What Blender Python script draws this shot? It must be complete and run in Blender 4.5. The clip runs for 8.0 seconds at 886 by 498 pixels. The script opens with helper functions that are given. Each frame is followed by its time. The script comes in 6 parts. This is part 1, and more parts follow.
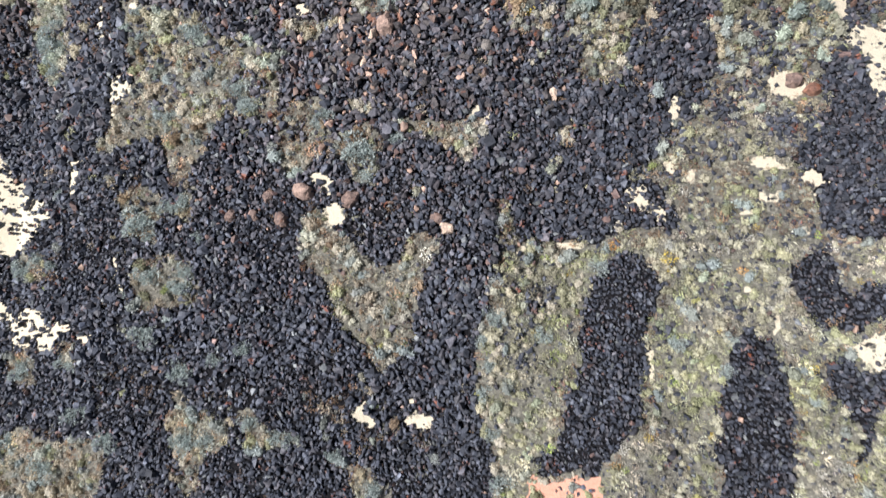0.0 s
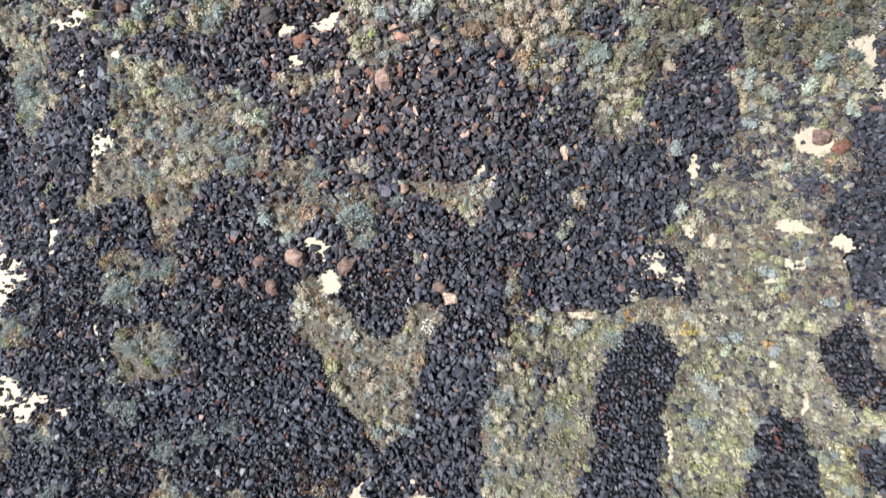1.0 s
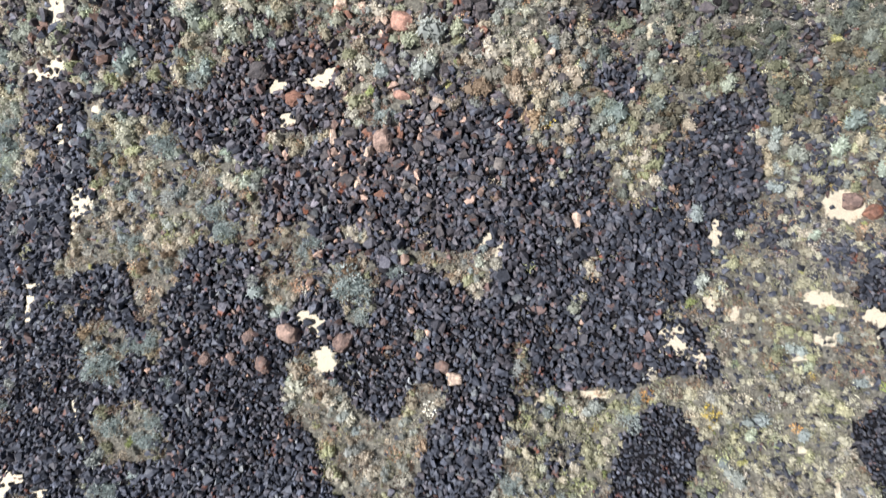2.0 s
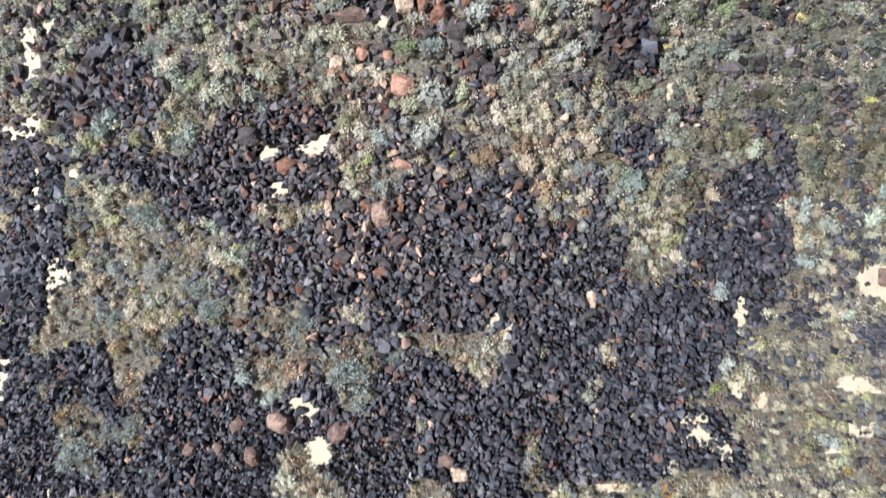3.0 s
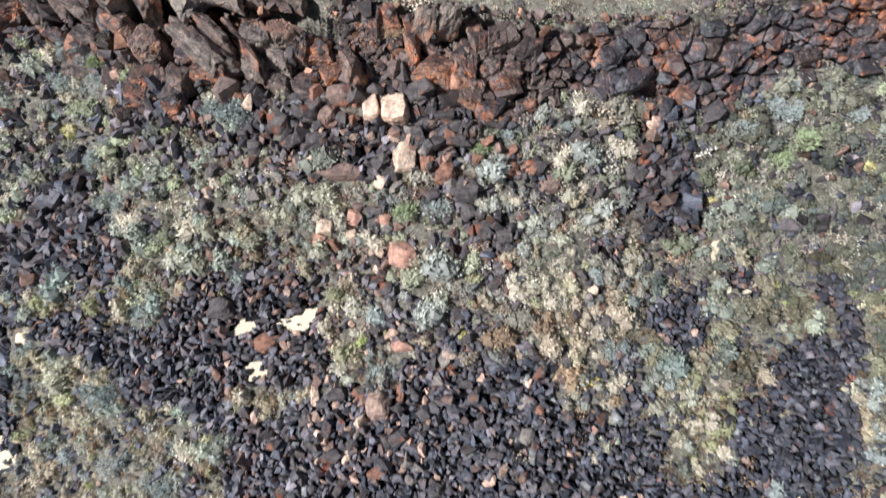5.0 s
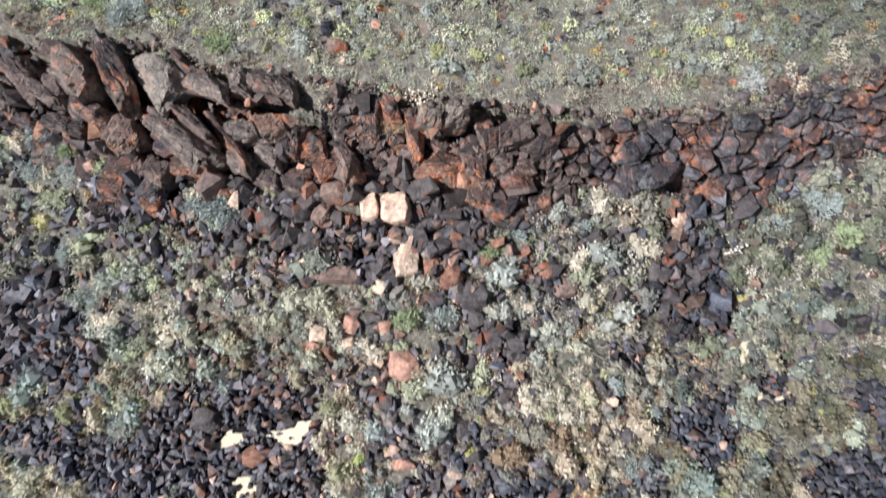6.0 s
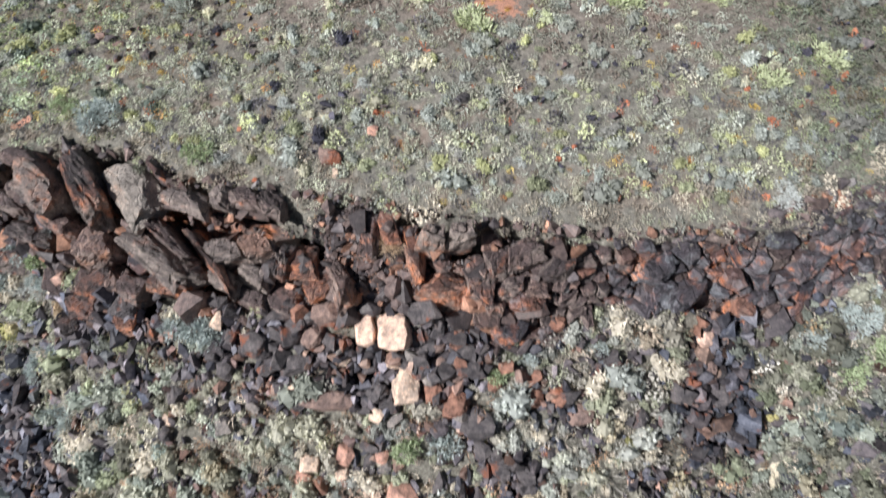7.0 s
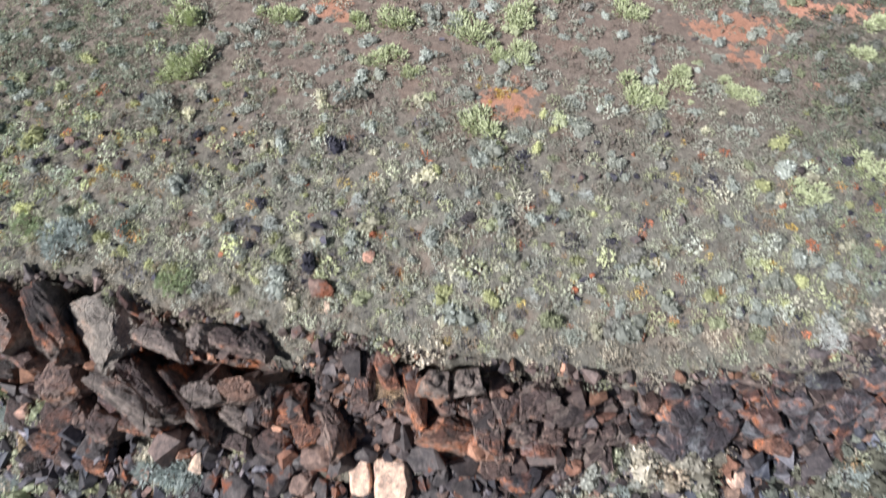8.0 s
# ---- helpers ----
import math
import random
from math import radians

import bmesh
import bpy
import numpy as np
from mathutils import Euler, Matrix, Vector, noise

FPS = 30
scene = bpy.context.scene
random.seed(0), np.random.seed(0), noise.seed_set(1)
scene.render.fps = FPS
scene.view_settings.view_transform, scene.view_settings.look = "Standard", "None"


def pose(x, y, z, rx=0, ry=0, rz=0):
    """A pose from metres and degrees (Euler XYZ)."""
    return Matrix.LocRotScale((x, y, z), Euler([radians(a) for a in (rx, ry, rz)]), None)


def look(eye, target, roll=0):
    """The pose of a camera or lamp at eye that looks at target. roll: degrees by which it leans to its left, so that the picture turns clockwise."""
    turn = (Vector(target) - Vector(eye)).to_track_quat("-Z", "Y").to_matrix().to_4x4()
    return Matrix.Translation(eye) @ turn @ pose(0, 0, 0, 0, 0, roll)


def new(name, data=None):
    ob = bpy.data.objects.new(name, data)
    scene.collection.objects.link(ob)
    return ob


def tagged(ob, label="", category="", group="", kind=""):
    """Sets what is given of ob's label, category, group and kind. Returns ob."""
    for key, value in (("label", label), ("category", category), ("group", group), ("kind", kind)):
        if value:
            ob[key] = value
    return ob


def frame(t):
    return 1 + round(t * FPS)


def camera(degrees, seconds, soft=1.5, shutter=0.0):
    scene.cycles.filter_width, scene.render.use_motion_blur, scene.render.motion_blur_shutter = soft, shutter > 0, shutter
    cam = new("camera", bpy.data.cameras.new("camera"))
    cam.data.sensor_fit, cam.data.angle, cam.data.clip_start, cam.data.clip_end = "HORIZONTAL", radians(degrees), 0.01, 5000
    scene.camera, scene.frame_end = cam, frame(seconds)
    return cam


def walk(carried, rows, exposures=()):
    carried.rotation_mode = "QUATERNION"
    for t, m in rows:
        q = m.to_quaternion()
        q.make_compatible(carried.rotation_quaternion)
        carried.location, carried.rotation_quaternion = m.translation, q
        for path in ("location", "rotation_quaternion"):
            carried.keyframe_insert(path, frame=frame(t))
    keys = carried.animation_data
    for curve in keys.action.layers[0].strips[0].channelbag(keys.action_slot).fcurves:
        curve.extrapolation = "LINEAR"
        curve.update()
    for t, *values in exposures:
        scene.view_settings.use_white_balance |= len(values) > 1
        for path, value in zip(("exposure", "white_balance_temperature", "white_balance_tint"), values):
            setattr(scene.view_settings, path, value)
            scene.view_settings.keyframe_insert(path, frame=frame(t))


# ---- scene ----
# A drone glides level up the slope, its camera tipped steadily down.
cam = camera(73.0, 8.0, soft=1.4, shutter=0.6)
TIP = 61.38  # degrees below level
ROWS = [
    (0.0, 0.000, 0.000, 24.000),
    (0.5, -0.061, 1.520, 23.920),
    (1.0, -0.117, 3.010, 23.866),
    (1.5, -0.164, 4.493, 23.804),
    (3.0, -0.355, 9.002, 23.616),
    (3.5, -0.403, 10.534, 23.600),
    (4.0, -0.446, 12.049, 23.614),
    (4.5, -0.482, 13.552, 23.606),
    (6.0, -0.679, 18.066, 23.650),
    (6.5, -0.712, 19.580, 23.736),
    (7.0, -0.748, 21.069, 23.826),
    (7.5, -0.784, 22.543, 23.912),
    (8.0, -0.819, 23.986, 24.000),
]
walk(cam, [(t, pose(x, y, z, 90 - TIP, 0, 0)) for t, x, y, z in ROWS])

# ---- daylight ----
SUN_TURN, SUN_RISE = radians(-118), radians(44)  # the sun stands behind and to one side of the slope's foot
sky_world = bpy.data.worlds.new("sky")
sky_world.use_nodes = True
scene.world = sky_world
sky = sky_world.node_tree.nodes.new("ShaderNodeTexSky")
sky.sky_type, sky.sun_disc = "NISHITA", False
sky.sun_elevation, sky.sun_rotation = SUN_RISE, SUN_TURN
sky.air_density, sky.dust_density = 1.0, 1.0
back = sky_world.node_tree.nodes["Background"]
back.inputs["Strength"].default_value = 0.028
sky_world.node_tree.links.new(sky.outputs["Color"], back.inputs["Color"])
sun = new("sun", bpy.data.lights.new("sun", "SUN"))
sun.data.energy, sun.data.angle, sun.data.color = 5.0, radians(3.0), (1.0, 0.985, 0.988)
toward = Vector((math.sin(SUN_TURN) * math.cos(SUN_RISE), math.cos(SUN_TURN) * math.cos(SUN_RISE), math.sin(SUN_RISE)))
sun.matrix_world = look(toward * 60, (0, 0, 0))
scene.view_settings.exposure = 0.45


# ---- materials ----
def shader(name):
    m = bpy.data.materials.new(name)
    m.use_nodes = True
    return m, m.node_tree, m.node_tree.nodes["Principled BSDF"]


def node(tree, kind, **inputs):
    n = tree.nodes.new(kind)
    for key, value in inputs.items():
        n.inputs[key].default_value = value
    return n


def noise_of(tree, vector, scale, detail=4.0, rough=0.6):
    n = node(tree, "ShaderNodeTexNoise", Scale=scale, Detail=detail, Roughness=rough)
    tree.links.new(vector, n.inputs["Vector"])
    return n.outputs["Fac"]


def noise_colour(tree, vector, scale):
    n = node(tree, "ShaderNodeTexNoise", Scale=scale, Detail=3.0)
    tree.links.new(vector, n.inputs["Vector"])
    return n.outputs["Color"]


def ramp(tree, fac, stops, ease="EASE"):
    r = tree.nodes.new("ShaderNodeValToRGB")
    r.color_ramp.interpolation = ease
    for k, (place, colour) in enumerate(stops):
        e = r.color_ramp.elements[k] if k < 2 else r.color_ramp.elements.new(place)
        e.position, e.color = place, (*colour, 1)
    tree.links.new(fac, r.inputs["Fac"])
    return r.outputs["Color"]


def mixed(tree, fac, a, b, blend="MIX"):
    n = tree.nodes.new("ShaderNodeMix")
    n.data_type, n.blend_type = "RGBA", blend
    for value, socket in ((fac, n.inputs[0]), (a, n.inputs[6]), (b, n.inputs[7])):
        if isinstance(value, (int, float)):
            socket.default_value = value
        elif isinstance(value, tuple):
            socket.default_value = (*value, 1)
        else:
            tree.links.new(value, socket)
    return n.outputs[2]


def maths(tree, op, a, b):
    n = tree.nodes.new("ShaderNodeMath")
    n.operation = op
    for value, socket in ((a, n.inputs[0]), (b, n.inputs[1])):
        if isinstance(value, (int, float)):
            socket.default_value = value
        else:
            tree.links.new(value, socket)
    return n.outputs[0]


def relief(tree, bsdf, height, strength, distance):
    b = node(tree, "ShaderNodeBump", Strength=strength, Distance=distance)
    tree.links.new(height, b.inputs["Height"])
    tree.links.new(b.outputs["Normal"], bsdf.inputs["Normal"])


def place_of(tree):
    return tree.nodes.new("ShaderNodeNewGeometry").outputs["Position"]


def attribute(tree, name):
    a = tree.nodes.new("ShaderNodeAttribute")
    a.attribute_name = name
    return a


def stone_material(name, colour=None, stain=(0.30, 0.10, 0.05), stain_share=0.0, rough=0.55, pale=(0.2, 0.19, 0.17), bump=0.3):
    """Stone with speckle, patina and rust; its colour comes from the mesh's tint unless one is given."""
    m, tree, bsdf = shader(name)
    where = place_of(tree)
    base = colour if colour else attribute(tree, "tint").outputs["Color"]
    coarse, fine = noise_of(tree, where, 5.0), noise_of(tree, where, 38.0, 6.0, 0.7)
    tone = mixed(tree, 1.0, base, ramp(tree, coarse, [(0.3, (0.68, 0.68, 0.7)), (0.7, (1.35, 1.3, 1.25))]), "MULTIPLY")
    tone = mixed(tree, 1.0, tone, ramp(tree, fine, [(0.3, (0.7, 0.7, 0.7)), (0.72, (1.3, 1.3, 1.3))]), "MULTIPLY")
    mottle = noise_of(tree, where, 11.0, 5.0, 0.72)
    tone = mixed(tree, 1.0, tone, ramp(tree, mottle, [(0.34, (0.66, 0.66, 0.67)), (0.5, (1, 1, 1)), (0.68, (1.4, 1.36, 1.3))]), "MULTIPLY")
    bloom = ramp(tree, noise_of(tree, where, 14.0, 3.0), [(0.62, (0, 0, 0)), (0.72, (0.35, 0.35, 0.35))])
    tone = mixed(tree, bloom, tone, pale)
    if stain_share:
        rust = ramp(tree, noise_of(tree, where, 1.7, 5.0, 0.65), [(0.62 - stain_share, (0, 0, 0)), (0.72 - stain_share * 0.6, (0.8, 0.8, 0.8))])
        tone = mixed(tree, rust, tone, stain)
    tree.links.new(tone, bsdf.inputs["Base Color"])
    bsdf.inputs["Roughness"].default_value = rough
    bsdf.inputs["Specular IOR Level"].default_value = 0.25
    relief(tree, bsdf, maths(tree, "ADD", coarse, fine), bump, 0.05 * bump)
    return m


def block_material(name, dark, brown, rust, worn=(0.30, 0.26, 0.245), reach=0.0, top_shade=(0.53, 0.51, 0.54)):
    """Jointed bedrock: each block a little different, with iron stain across the joints."""
    m, tree, bsdf = shader(name)
    where = place_of(tree)
    chance = tree.nodes.new("ShaderNodeObjectInfo").outputs["Random"]
    base = ramp(tree, chance, [(0.0, dark), (1.0, tuple(0.55 * b + 0.45 * r for b, r in zip(brown, rust))), (0.4, brown), (0.85, brown)])
    coarse, fine = noise_of(tree, where, 3.0, 5.0), noise_of(tree, where, 30.0, 6.0, 0.7)
    zones = maths(tree, "MULTIPLY", maths(tree, "SUBTRACT", noise_of(tree, where, 0.55, 2.0), 0.5), 0.9)
    stain = ramp(tree, maths(tree, "ADD", noise_of(tree, where, 3.0, 6.0, 0.62), zones), [(0.56 - reach, (0, 0, 0)), (0.72 - reach, (0.88, 0.88, 0.88))])
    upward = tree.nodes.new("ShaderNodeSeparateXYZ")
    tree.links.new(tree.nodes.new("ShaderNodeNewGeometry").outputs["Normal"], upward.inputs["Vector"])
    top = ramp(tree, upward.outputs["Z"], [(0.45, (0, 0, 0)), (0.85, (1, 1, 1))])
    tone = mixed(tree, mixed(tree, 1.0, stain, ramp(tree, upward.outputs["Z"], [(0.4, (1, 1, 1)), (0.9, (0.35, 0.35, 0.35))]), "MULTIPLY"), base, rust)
    # worn grey is held back on tops, as part of their painted shade
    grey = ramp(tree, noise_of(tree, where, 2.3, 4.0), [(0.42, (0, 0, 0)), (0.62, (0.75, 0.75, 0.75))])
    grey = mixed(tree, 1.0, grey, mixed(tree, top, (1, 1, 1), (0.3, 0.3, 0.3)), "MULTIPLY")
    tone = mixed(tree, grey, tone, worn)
    tone = mixed(tree, 1.0, tone, ramp(tree, fine, [(0.3, (0.6, 0.6, 0.6)), (0.75, (1.45, 1.4, 1.35))]), "MULTIPLY")
    tone = mixed(tree, 1.0, tone, ramp(tree, coarse, [(0.3, (0.7, 0.7, 0.7)), (0.7, (1.3, 1.3, 1.3))]), "MULTIPLY")
    mottle = noise_of(tree, where, 10.0, 5.0, 0.7)
    tone = mixed(tree, 1.0, tone, ramp(tree, mottle, [(0.32, (0.68, 0.68, 0.69)), (0.5, (1.0, 1.0, 1.0)), (0.7, (1.4, 1.35, 1.3))]), "MULTIPLY")
    bent = mixed(tree, 0.12, where, noise_colour(tree, where, 3.0))
    cracks = tree.nodes.new("ShaderNodeTexVoronoi")
    cracks.feature = "DISTANCE_TO_EDGE"
    cracks.inputs["Scale"].default_value = 3.6
    tree.links.new(bent, cracks.inputs["Vector"])
    crack = ramp(tree, cracks.outputs["Distance"], [(0.0, (0.15, 0.15, 0.15)), (0.05, (1, 1, 1))])
    some = ramp(tree, noise_of(tree, where, 1.7, 3.0), [(0.5, (0, 0, 0)), (0.62, (1, 1, 1))])
    tone = mixed(tree, some, tone, mixed(tree, 1.0, tone, crack, "MULTIPLY"))
    # light and shade put into the colour: sides lifted, tops darkened
    tone = mixed(tree, 1.0, tone, mixed(tree, top, (1.2, 1.17, 1.15), top_shade), "MULTIPLY")
    tree.links.new(tone, bsdf.inputs["Base Color"])
    bsdf.inputs["Roughness"].default_value = 0.55  # desert varnish
    relief(tree, bsdf, maths(tree, "ADD", maths(tree, "ADD", mottle, fine), maths(tree, "MINIMUM", maths(tree, "MULTIPLY", cracks.outputs["Distance"], 6.0), 0.4)), 1.0, 0.07)
    return m


def leaf_material(name, colour=None, spread=0.15):
    """Leaves or dry blades; each leaf varies a little."""
    m, tree, bsdf = shader(name)
    base = colour if colour else attribute(tree, "tint").outputs["Color"]
    island = tree.nodes.new("ShaderNodeNewGeometry").outputs["Random Per Island"]
    low, high = 1 - spread, 1 + spread
    tone = mixed(tree, 1.0, base, ramp(tree, island, [(0.0, (low, low, low * 0.95)), (1.0, (high, high, high))], "LINEAR"), "MULTIPLY")
    tree.links.new(tone, bsdf.inputs["Base Color"])
    bsdf.inputs["Roughness"].default_value = 0.8
    bsdf.inputs["Specular IOR Level"].default_value = 0.2
    glow, both = tree.nodes.new("ShaderNodeBsdfTranslucent"), node(tree, "ShaderNodeMixShader", Fac=0.3)
    tree.links.new(tone, glow.inputs["Color"])
    tree.links.new(bsdf.outputs["BSDF"], both.inputs[1])
    tree.links.new(glow.outputs["BSDF"], both.inputs[2])
    tree.links.new(both.outputs["Shader"], tree.nodes["Material Output"].inputs["Surface"])
    return m


def ground_material():
    """Soil, litter, cream sand, red earth and fine dark grit that also paints gap shade, by the cover laid on the
    sheet.
    """
    m, tree, bsdf = shader("bare_ground")
    where = place_of(tree)
    cover = tree.nodes.new("ShaderNodeSeparateColor")
    tree.links.new(attribute(tree, "cover").outputs["Color"], cover.inputs["Color"])
    mesa = attribute(tree, "mesa").outputs["Fac"]
    grain, clod, broad = noise_of(tree, where, 45.0, 5.0, 0.75), noise_of(tree, where, 7.0, 5.0, 0.7), noise_of(tree, where, 0.8, 4.0)
    litter = ramp(tree, clod, [(0.3, (0.07, 0.066, 0.057)), (0.5, (0.18, 0.172, 0.147)), (0.7, (0.38, 0.36, 0.305))])
    earth = ramp(tree, clod, [(0.3, (0.112, 0.108, 0.095)), (0.52, (0.222, 0.213, 0.187)), (0.72, (0.37, 0.35, 0.31))])
    earth = mixed(tree, ramp(tree, broad, [(0.52, (0, 0, 0)), (0.68, (0.28, 0.28, 0.28))]), earth, (0.35, 0.20, 0.15))
    along = tree.nodes.new("ShaderNodeSeparateXYZ")
    tree.links.new(where, along.inputs["Vector"])
    inland = ramp(tree, maths(tree, "DIVIDE", along.outputs["Y"], 40.0), [(0.75, (0, 0, 0)), (0.88, (0.55, 0.55, 0.55))])
    earth = mixed(tree, inland, earth, mixed(tree, clod, (0.17, 0.115, 0.10), (0.38, 0.27, 0.23)))
    tone = mixed(tree, mesa, litter, earth)
    # near-black, so shade between the stones is partly in the colour
    grit_shade = ramp(tree, clod, [(0.3, (0.006, 0.006, 0.008)), (0.7, (0.020, 0.019, 0.022))])
    ragged = maths(tree, "ADD", maths(tree, "MULTIPLY", maths(tree, "SUBTRACT", clod, 0.5), 0.9), maths(tree, "MULTIPLY", maths(tree, "SUBTRACT", noise_of(tree, where, 2.6, 3.0), 0.5), 1.2))
    for channel, paint in ((2, grit_shade), (1, mixed(tree, mesa, mixed(tree, clod, (0.55, 0.26, 0.18), (0.85, 0.48, 0.37)), mixed(tree, clod, (0.36, 0.19, 0.135), (0.60, 0.33, 0.24)))), (0, mixed(tree, grain, (0.62, 0.53, 0.4), (0.86, 0.78, 0.62)))):
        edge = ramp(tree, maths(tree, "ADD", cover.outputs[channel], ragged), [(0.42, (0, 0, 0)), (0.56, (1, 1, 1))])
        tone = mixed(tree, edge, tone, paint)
    tone = mixed(tree, 1.0, tone, ramp(tree, grain, [(0.3, (0.6, 0.6, 0.6)), (0.7, (1.35, 1.35, 1.35))]), "MULTIPLY")
    tree.links.new(tone, bsdf.inputs["Base Color"])
    bsdf.inputs["Roughness"].default_value = 0.95
    bsdf.inputs["Specular IOR Level"].default_value = 0.1
    relief(tree, bsdf, maths(tree, "ADD", clod, grain), 0.7, 0.04)
    return m


GROUND = ground_material()
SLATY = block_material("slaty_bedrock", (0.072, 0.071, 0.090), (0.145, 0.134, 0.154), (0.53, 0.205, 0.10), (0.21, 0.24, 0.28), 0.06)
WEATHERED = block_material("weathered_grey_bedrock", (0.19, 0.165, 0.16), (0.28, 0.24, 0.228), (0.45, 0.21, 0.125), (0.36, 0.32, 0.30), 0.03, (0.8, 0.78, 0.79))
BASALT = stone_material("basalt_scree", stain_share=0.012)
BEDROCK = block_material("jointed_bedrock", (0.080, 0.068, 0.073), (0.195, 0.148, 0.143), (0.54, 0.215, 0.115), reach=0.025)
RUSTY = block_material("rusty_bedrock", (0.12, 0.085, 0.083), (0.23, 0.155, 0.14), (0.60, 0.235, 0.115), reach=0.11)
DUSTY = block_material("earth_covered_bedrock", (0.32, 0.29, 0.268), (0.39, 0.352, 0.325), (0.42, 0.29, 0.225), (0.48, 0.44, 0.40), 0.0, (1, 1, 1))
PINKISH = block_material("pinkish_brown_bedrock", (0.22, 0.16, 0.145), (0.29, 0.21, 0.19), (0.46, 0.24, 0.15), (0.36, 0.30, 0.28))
FOLIAGE = leaf_material("scrub_leaves")
TWIG = stone_material("grey_bark", (0.16, 0.13, 0.10), rough=0.9)
STONES = {
    "pale": ("pale cream boulder with fresh faces", (0.86, 0.63, 0.51)),
    "tan": ("tan angular boulder lying on the scree", (0.68, 0.53, 0.43)),
    "pink": ("flat pinkish sandstone-coloured slab on the scree", (0.52, 0.31, 0.25)),
    "pinkgrey": ("pinkish boulder with grey patches", (0.40, 0.29, 0.25)),
    "rust": ("rust-red angular basalt boulder", (0.30, 0.165, 0.125)),
    "red": ("small brick-red stone among low scrub", (0.46, 0.17, 0.10)),
    "brown": ("brown weathered basalt boulder", (0.255, 0.185, 0.165)),
    "grey": ("light grey angular boulder", (0.26, 0.24, 0.23)),
    "dark": ("dark grey basalt boulder", (0.11, 0.102, 0.108)),
}
STONE_PAINT = {tone: stone_material(tone + "_stone", colour, pale=tuple(min(c * 1.25, 0.8) for c in colour), stain_share=0.06 if tone in ("brown", "rust", "dark") else 0.0, rough=0.75, bump=0.9) for tone, (_, colour) in STONES.items()}
LEAVES = {
    "sage": ("grey-green sagebrush on stony ground", (0.51, 0.57, 0.57)),
    "ash": ("ash-grey low shrub on flat earth", (0.53, 0.56, 0.52)),
    "pale": ("dry whitish-grey shrub on stony ground", (0.70, 0.73, 0.73)),
    "lime": ("fresh yellow-green shrub with upright fingers", (0.66, 0.71, 0.49)),
    "green": ("green leafy bush on the slope", (0.44, 0.52, 0.34)),
    "straw": ("dead straw-coloured bush wedged in the rocks", (0.68, 0.52, 0.37)),
    "yellow": ("small round yellow cushion plant", (0.70, 0.52, 0.18)),
    "cream": ("small round cream-coloured cushion plant", (0.78, 0.76, 0.55)),
    "orange": ("small round orange cushion plant", (0.55, 0.3, 0.14)),
}
LEAF_PAINT = {tone: leaf_material(tone + "_leaves", colour) for tone, (_, colour) in LEAVES.items()}


# ---- the lie of the land ----
def hashed(i, j, seed):
    h = np.sin(i * 127.1 + j * 311.7 + seed * 74.7) * 43758.5453
    return h - np.floor(h)


def value_noise(x, y, seed=0):
    x, y = np.asarray(x, float), np.asarray(y, float)
    i, j = np.floor(x), np.floor(y)
    u, v = x - i, y - j
    u, v = u * u * (3 - 2 * u), v * v * (3 - 2 * v)
    low = hashed(i, j, seed) * (1 - u) + hashed(i + 1, j, seed) * u
    high = hashed(i, j + 1, seed) * (1 - u) + hashed(i + 1, j + 1, seed) * u
    return low * (1 - v) + high * v


def fbm(x, y, seed=0, octaves=4):
    total, amp = 0.0, 0.5
    for k in range(octaves):
        total = total + amp * (value_noise(np.asarray(x) * 2 ** k, np.asarray(y) * 2 ** k, seed + k) - 0.5)
        amp *= 0.5
    return total


TALUS = [4.89, 0.093, 4.68, -0.515, -0.331, -0.011, 0.774, -0.508, 0.269]  # slope of the scree, fitted to its plan
SWELLS = [(6.2, 23.2, -0.75), (-5.8, 20.3, -0.30), (0.1, 11.8, 0.27), (14.0, 16.8, 0.15), (9.3, 16.4, -0.23), (-15.5, 23.0, -0.23), (4.5, 11.4, -0.49),
          (-1.2, 5.6, -0.54), (1.8, 8.6, 0.30), (-11.3, 25.2, -0.62), (9.2, 24.3, -0.11), (6.7, 3.7, 0.98), (11.5, 5.5, 0.71), (-10.4, 7.6, -0.24), (11.5, 20.0, 0.14)]  # humps and hollows
LIP_X = [-40, -11.3, -9.7, -8.2, -6.7, -6.3, -5.4, -3.5, -2.5, -1.75, -0.86, 0.16, 2.05, 4.6, 6.4, 7.5, 9.5, 40]
LIP_Y = [33, 29.8, 28.95, 28.95, 28.5, 28.2, 28.2, 27.75, 27.8, 27.6, 27.45, 27.3, 27.1, 27.2, 27.4, 27.8, 28.2, 33]
FOOT_X = [-40, -12.2, -9.6, -7.5, -5.5, -4.5, -2.6, -1.0, 0.2, 1.8, 2.25, 4.0, 5.0, 6.0, 7.3, 8.3, 10.4, 40]
FOOT_Y = [32, 28.2, 27.2, 26.6, 26.15, 26.1, 26.1, 25.95, 25.5, 25.7, 26.1, 26.3, 26.2, 26.05, 26.4, 26.9, 27.4, 32]


def lip(x):
    return np.interp(x, LIP_X, LIP_Y)


def foot(x):
    return np.interp(x, FOOT_X, FOOT_Y)


def talus_height(x, y):
    u, v = np.clip(np.asarray(x, float), -19, 19) / 10, (np.clip(np.asarray(y, float), -2, 30) - 14) / 10
    z = TALUS[0] + TALUS[1] * u + TALUS[2] * v + TALUS[3] * u * u + TALUS[4] * u * v + TALUS[5] * v * v + TALUS[6] * v ** 3 + TALUS[7] * u * u * v + TALUS[8] * u ** 3
    for hx, hy, rise in SWELLS:
        z = z + rise * np.exp(-((x - hx) ** 2 + (y - hy) ** 2) / 5.8)
    return z + 0.4 * np.minimum(np.asarray(y, float) + 2, 0)


